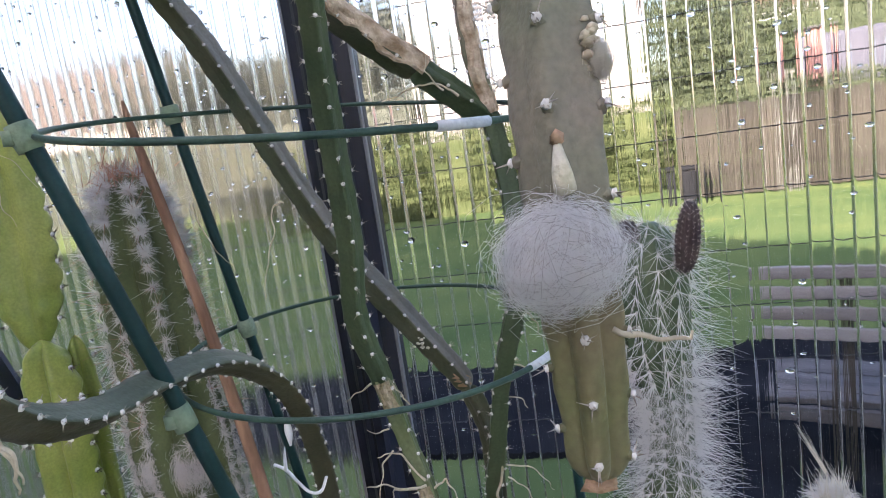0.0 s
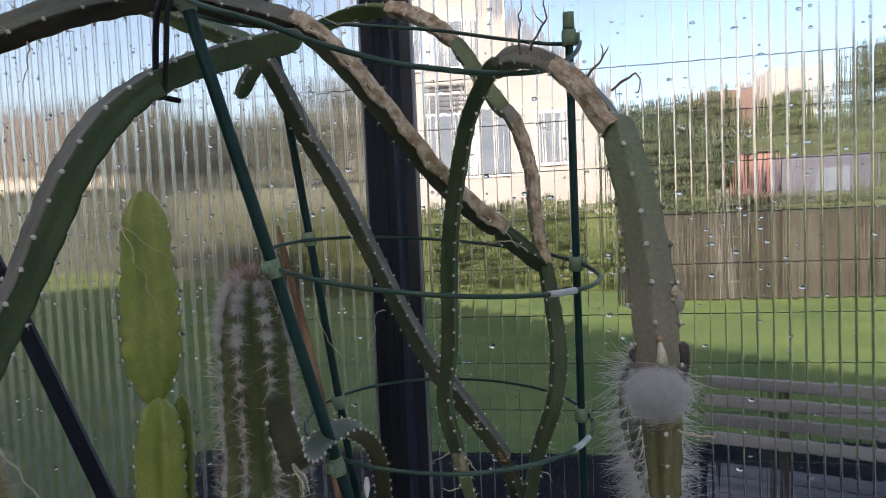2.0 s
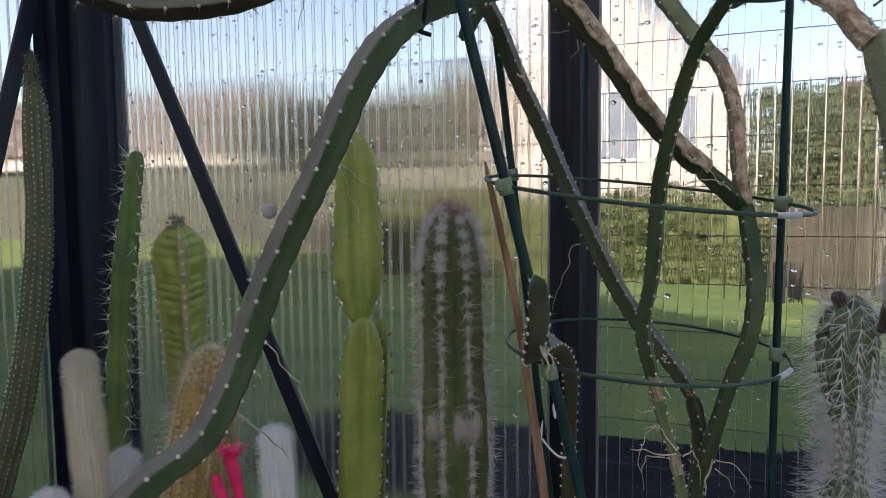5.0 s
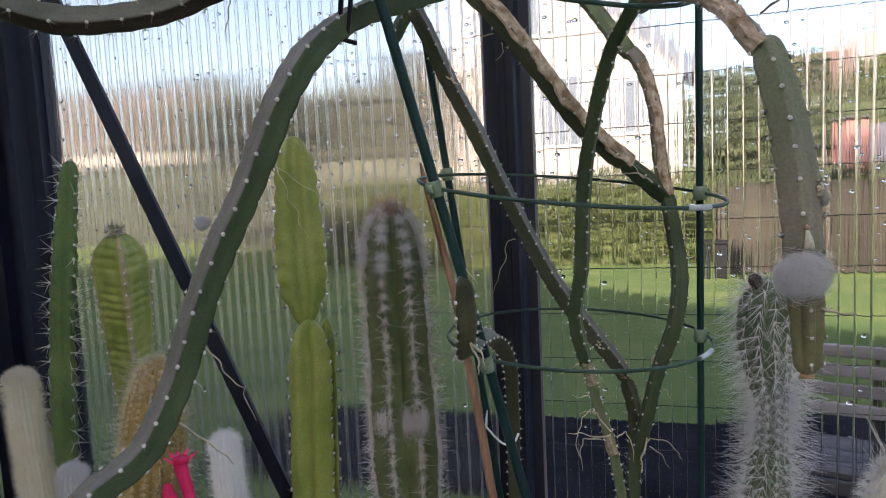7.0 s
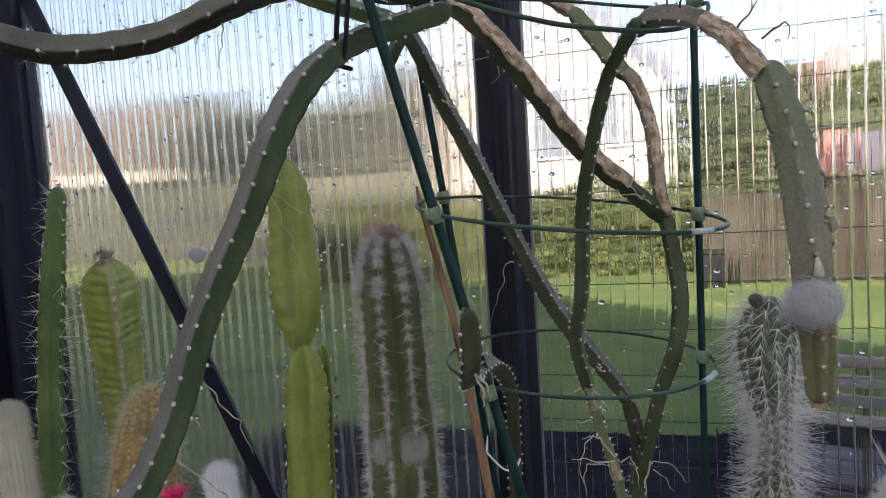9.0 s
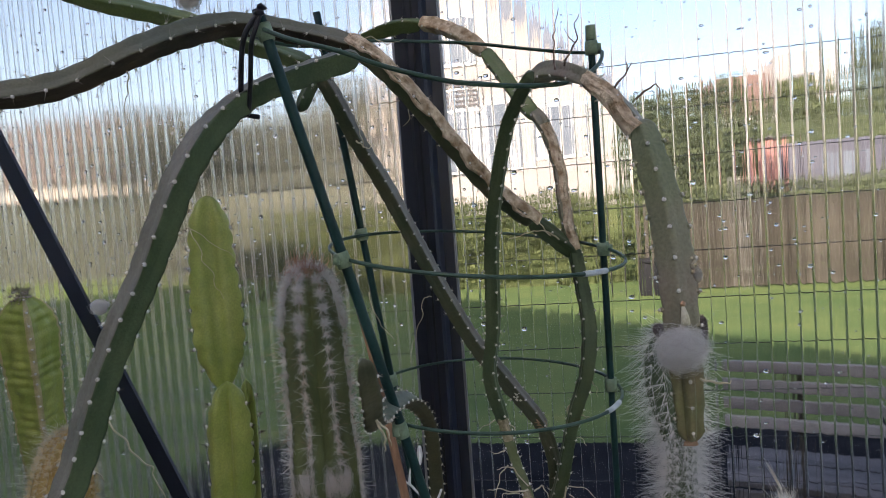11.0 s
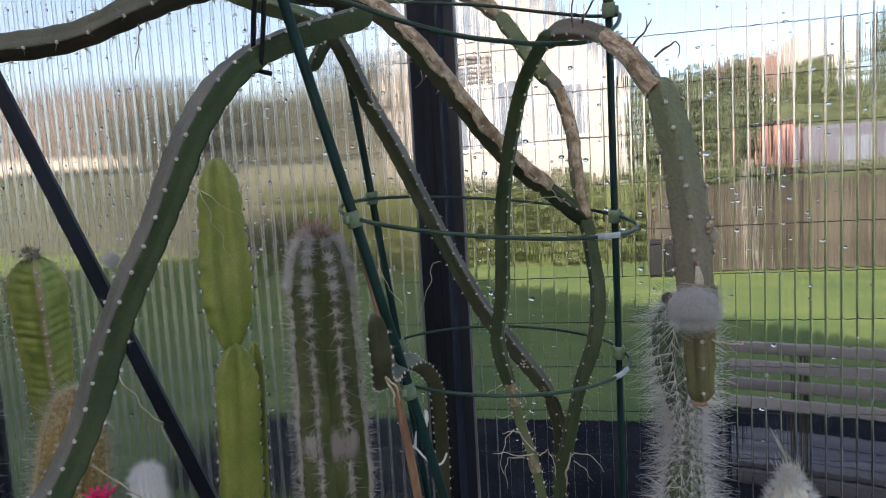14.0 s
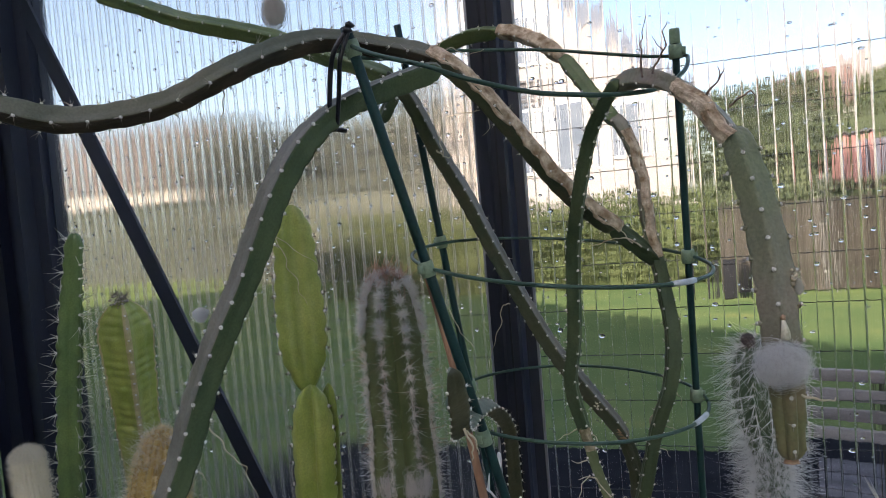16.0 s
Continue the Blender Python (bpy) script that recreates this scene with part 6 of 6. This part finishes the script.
part("wisps", hairs(np.array([TX, 0.3885, TZ - 0.006]) + rng.normal(0, 0.006, (n, 3)) * (0.8, 0.8, 1.0), np.array([-0.10, 0, 1.0]) + rng.normal(0, 0.24, (n, 3)), rng.uniform(0.008, 0.018, n), 0.0002, 0.08, 3), "hair_warm", tbody)
part("long_wisp", hairs(np.array([TX - 0.002, 0.3886, TZ + 0.012]) + rng.normal(0, 0.0007, (16, 3)), np.array([-0.45, 0, 1.0]) + rng.normal(0, 0.025, (16, 3)), rng.uniform(0.022, 0.036, 16), 0.00022, 0.02, 3), "hair_warm", tbody)
part("side_wisp", hairs(np.array([TX + 0.006, 0.3886, TZ - 0.004]) + rng.normal(0, 0.0007, (9, 3)), np.array([0.2, 0, 1.0]) + rng.normal(0, 0.05, (9, 3)), rng.uniform(0.014, 0.022, 9), 0.0002, 0.03, 3), "hair_warm", tbody)
potted((0.117, 0.40), 0.06, POT_TOP, STAGE)

# brown stick, ties, small bits
solo("wooden_stick", tube([(-0.3220, 0.4000, 1.5575, 0.0010), (-0.3158, 0.3968, 1.5318, 0.0030), (-0.2887, 0.3892, 1.4208, 0.0040), (-0.2750, 0.3878, 1.3371, 0.0044), (-0.2574, 0.3817, 1.2303, 0.0048), (-0.2342, 0.3714, 1.0370, 0.0050)], sides=9, step=0.01),
     "stick", "reddish-brown pointed wooden stick pushed into the pot", "stick", smooth=True)
tie = thing("tie_wire", (-0.3130, 0.2236, 1.6598), "black twisted tie holding the arching stem to the stake", "tie")
part("loop", tube([(-0.3001, 0.2170, 1.7250), (-0.3095, 0.2137, 1.7120), (-0.3164, 0.2170, 1.6975), (-0.3240, 0.2245, 1.6692), (-0.3294, 0.2333, 1.6550), (-0.3229, 0.2493, 1.6522)], 0.0021, 6, 0.003), "tie", tie)
part("loop", tube([(-0.2982, 0.2161, 1.7240), (-0.3059, 0.2142, 1.7040), (-0.3100, 0.2176, 1.6881), (-0.3144, 0.2216, 1.6711), (-0.3209, 0.2278, 1.6531), (-0.3295, 0.2335, 1.6521)], 0.0019, 6, 0.003), "tie", tie)
part("knot", beads([(-0.2992, 0.2161, 1.7250), (-0.2965, 0.2166, 1.7290)], [0.005, 0.0045]), "tie", tie)
tag = thing("paper_tie", (-0.2560, 0.4250, 1.2450), "white paper-covered twist tie round the curling stem and its stake", "tie")
part("band", tube([(-0.2800, 0.4290, 1.2640), (-0.2690, 0.4265, 1.2610), (-0.2590, 0.4240, 1.2520), (-0.2480, 0.4200, 1.2455), (-0.2370, 0.4180, 1.2475), (-0.2310, 0.4190, 1.2590)], 0.0013, 6, 0.003), "white_tie", tag)
part("twisted_end", tube([(-0.2690, 0.4265, 1.2610, 0.0016), (-0.2680, 0.4270, 1.2720, 0.0012), (-0.2670, 0.4280, 1.2800, 0.0004)], sides=6, step=0.003), "white_tie", tag)
part("paper_strip", tube([(-0.2505, 0.4100, 1.2900, 0.0010), (-0.2500, 0.4098, 1.3020, 0.0032), (-0.2496, 0.4095, 1.3110, 0.0016)], sides=6, step=0.003), "white_tie", tag)

# ---- aerial roots ----
root_curve([(-0.5176, 0.4380, 1.5663), (-0.5040, 0.4380, 1.5348), (-0.4922, 0.4380, 1.4999), (-0.4814, 0.4380, 1.4789)], 0.0008, flat, "root")
root_curve([(-0.5163, 0.4380, 1.5642), (-0.4809, 0.4380, 1.5390), (-0.4503, 0.4380, 1.5083)], 0.0006, flat, "root")
root_curve([(-0.2273, 0.4250, 1.4712), (-0.2357, 0.4250, 1.4697), (-0.2404, 0.4250, 1.4465), (-0.2518, 0.4250, 1.4215), (-0.2564, 0.4250, 1.4011)], 0.0008, second, "root")
root_curve([(-0.1306, 0.3600, 1.2864), (-0.1446, 0.3600, 1.2837), (-0.1642, 0.3600, 1.2853), (-0.1710, 0.3600, 1.2851)], 0.0012, third, "root")
root_curve([(-0.1304, 0.3600, 1.2899), (-0.1433, 0.3600, 1.3079), (-0.1544, 0.3600, 1.3082), (-0.1602, 0.3600, 1.3057)], 0.0010, third, "root")
root_curve([(-0.1401, 0.3700, 1.2777), (-0.1572, 0.3700, 1.2771), (-0.1609, 0.3700, 1.2623), (-0.1590, 0.3700, 1.2446)], 0.0009, third, "root")
root_curve([(-0.1252, 0.3600, 1.2843), (-0.1166, 0.3600, 1.2914), (-0.1118, 0.3600, 1.2802), (-0.1095, 0.3600, 1.2602)], 0.0009, third, "root")
root_curve([(-0.1487, 0.3600, 1.3106), (-0.1577, 0.3600, 1.3006), (-0.1627, 0.3600, 1.2813), (-0.1593, 0.3600, 1.2611)], 0.0008, third, "root")
root_curve([(-0.1513, 0.3650, 1.3230), (-0.1610, 0.3650, 1.3200), (-0.1665, 0.3650, 1.3228)], 0.0008, third, "root")
root_curve([(-0.0857, 0.4365, 1.3452), (-0.0896, 0.4365, 1.3136), (-0.0930, 0.4365, 1.2817), (-0.0992, 0.4365, 1.2431), (-0.1029, 0.4365, 1.2171)], 0.0024, climber, "root")
root_curve([(-0.0962, 0.4450, 1.2528), (-0.0793, 0.4450, 1.2514), (-0.0678, 0.4450, 1.2410), (-0.0610, 0.4450, 1.2316)], 0.0009, climber, "root")
root_curve([(-0.0941, 0.4400, 1.2454), (-0.0830, 0.4400, 1.2382), (-0.0747, 0.4400, 1.2238)], 0.0009, climber, "root")
root_curve([(-0.0813, 0.4400, 1.3373), (-0.0709, 0.4400, 1.3312), (-0.0610, 0.4400, 1.3281)], 0.0010, climber, "root")
root_curve([(-0.0887, 0.4400, 1.3090), (-0.0767, 0.4400, 1.3079), (-0.0724, 0.4400, 1.2998)], 0.0009, climber, "root")
root_curve([(-0.0649, 0.4400, 1.3715), (-0.0582, 0.4400, 1.3640), (-0.0570, 0.4400, 1.3529)], 0.0009, climber, "root")
root_curve([(-0.0780, 0.2320, 1.6601), (-0.0780, 0.2320, 1.6756), (-0.0762, 0.2320, 1.6876), (-0.0730, 0.2320, 1.7034)], 0.0008, third, "root_dark")
root_curve([(-0.0711, 0.2250, 1.6603), (-0.0650, 0.2250, 1.6724), (-0.0607, 0.2250, 1.6790), (-0.0627, 0.2250, 1.6880), (-0.0592, 0.2250, 1.6955)], 0.0010, third, "root_dark")
root_curve([(-0.0632, 0.2250, 1.6761), (-0.0677, 0.2250, 1.6815), (-0.0698, 0.2250, 1.6869)], 0.0006, third, "root_dark")
root_curve([(-0.0391, 0.2050, 1.6372), (-0.0314, 0.2050, 1.6454), (-0.0282, 0.2050, 1.6511), (-0.0266, 0.2050, 1.6539)], 0.0011, third, "root_dark")
root_curve([(-0.0306, 0.2050, 1.6468), (-0.0296, 0.2050, 1.6520), (-0.0309, 0.2050, 1.6560)], 0.0007, third, "root_dark")
root_curve([(-0.0265, 0.1950, 1.6273), (-0.0185, 0.1950, 1.6328), (-0.0131, 0.1950, 1.6359), (-0.0107, 0.1950, 1.6323), (-0.0124, 0.1950, 1.6251)], 0.0010, third, "root_dark")
root_curve([(-0.4895, 0.2400, 1.4006), (-0.4700, 0.2400, 1.3716), (-0.4481, 0.2400, 1.3561), (-0.4442, 0.2400, 1.3377), (-0.4385, 0.2400, 1.3262)], 0.0009, fifth, "root")
root_curve([(-0.4473, 0.1500, 1.3568), (-0.4285, 0.1500, 1.3460), (-0.4125, 0.1500, 1.3356), (-0.4013, 0.1500, 1.3268)], 0.0011, fifth, "root")
root_curve([(-0.4300, 0.1500, 1.3893), (-0.4243, 0.1500, 1.3869), (-0.4219, 0.1500, 1.3818)], 0.0009, fifth, "root")
root_curve([(-0.4295, 0.2320, 1.6994), (-0.4304, 0.2320, 1.6853), (-0.4339, 0.2320, 1.6736), (-0.4357, 0.2320, 1.6628)], 0.0008, climber, "root")
root_curve([(-0.2816, 0.3750, 1.6404), (-0.2748, 0.3750, 1.6335), (-0.2690, 0.3750, 1.6307), (-0.2657, 0.3750, 1.6338), (-0.2696, 0.3750, 1.6387)], 0.0012, second, "root")
root_curve([(-0.2764, 0.3800, 1.6329), (-0.2787, 0.3800, 1.6522), (-0.2854, 0.3800, 1.6759), (-0.2916, 0.3800, 1.6909)], 0.0007, second, "root")
root_curve([(-0.1574, 0.3700, 1.3536), (-0.1674, 0.3700, 1.3472), (-0.1793, 0.3700, 1.3406)], 0.0009, third, "root")
root_curve([(-0.1485, 0.3720, 1.3542), (-0.1449, 0.3720, 1.3467), (-0.1381, 0.3720, 1.3381), (-0.1361, 0.3720, 1.3335)], 0.0009, third, "root")
root_curve([(-0.1478, 0.3720, 1.3467), (-0.1531, 0.3720, 1.3333)], 0.0009, third, "root")
root_curve([(-0.0025, 0.1530, 1.4498), (0.0019, 0.1530, 1.4478), (0.0069, 0.1530, 1.4467), (0.0126, 0.1530, 1.4466), (0.0147, 0.1530, 1.4456), (0.0154, 0.1530, 1.4482)], 0.0011, third, "root")
root_curve([(-0.0867, 0.4150, 1.5248), (-0.0977, 0.4150, 1.5336), (-0.1120, 0.4150, 1.5356), (-0.1268, 0.4150, 1.5306), (-0.1386, 0.4150, 1.5289)], 0.0010, climber, "root")
root_curve([(-0.0949, 0.4100, 1.5296), (-0.1056, 0.4100, 1.5435), (-0.1034, 0.4100, 1.5532)], 0.0008, climber, "root")
root_curve([(-0.2215, 0.3600, 1.6636), (-0.2203, 0.3600, 1.6553), (-0.2283, 0.3600, 1.6478)], 0.0008, climber, "root")
root_curve([(-0.2294, 0.3600, 1.6726), (-0.2450, 0.3600, 1.6726), (-0.2626, 0.3600, 1.6705)], 0.0008, climber, "root")
root_curve([(-0.2141, 0.1650, 1.4220), (-0.2112, 0.1650, 1.4148), (-0.2083, 0.1650, 1.4076), (-0.2101, 0.1650, 1.3992)], 0.0014, fourth, "root")
root_curve([(-0.2115, 0.1630, 1.4211), (-0.2052, 0.1630, 1.4123), (-0.2043, 0.1630, 1.4042)], 0.0011, fourth, "root")
root_curve([(-0.2943, 0.4150, 1.4806), (-0.2894, 0.4150, 1.4569), (-0.2787, 0.4150, 1.4382), (-0.2704, 0.4150, 1.4265)], 0.0008, second, "root")
root_curve([(-0.2704, 0.3450, 1.7276), (-0.2487, 0.3450, 1.7331), (-0.2330, 0.3450, 1.7232), (-0.2172, 0.3450, 1.7267)], 0.0008, climber, "root")
root_curve([(-0.2649, 0.3450, 1.7296), (-0.2565, 0.3450, 1.7413), (-0.2617, 0.3450, 1.7468)], 0.0008, climber, "root")
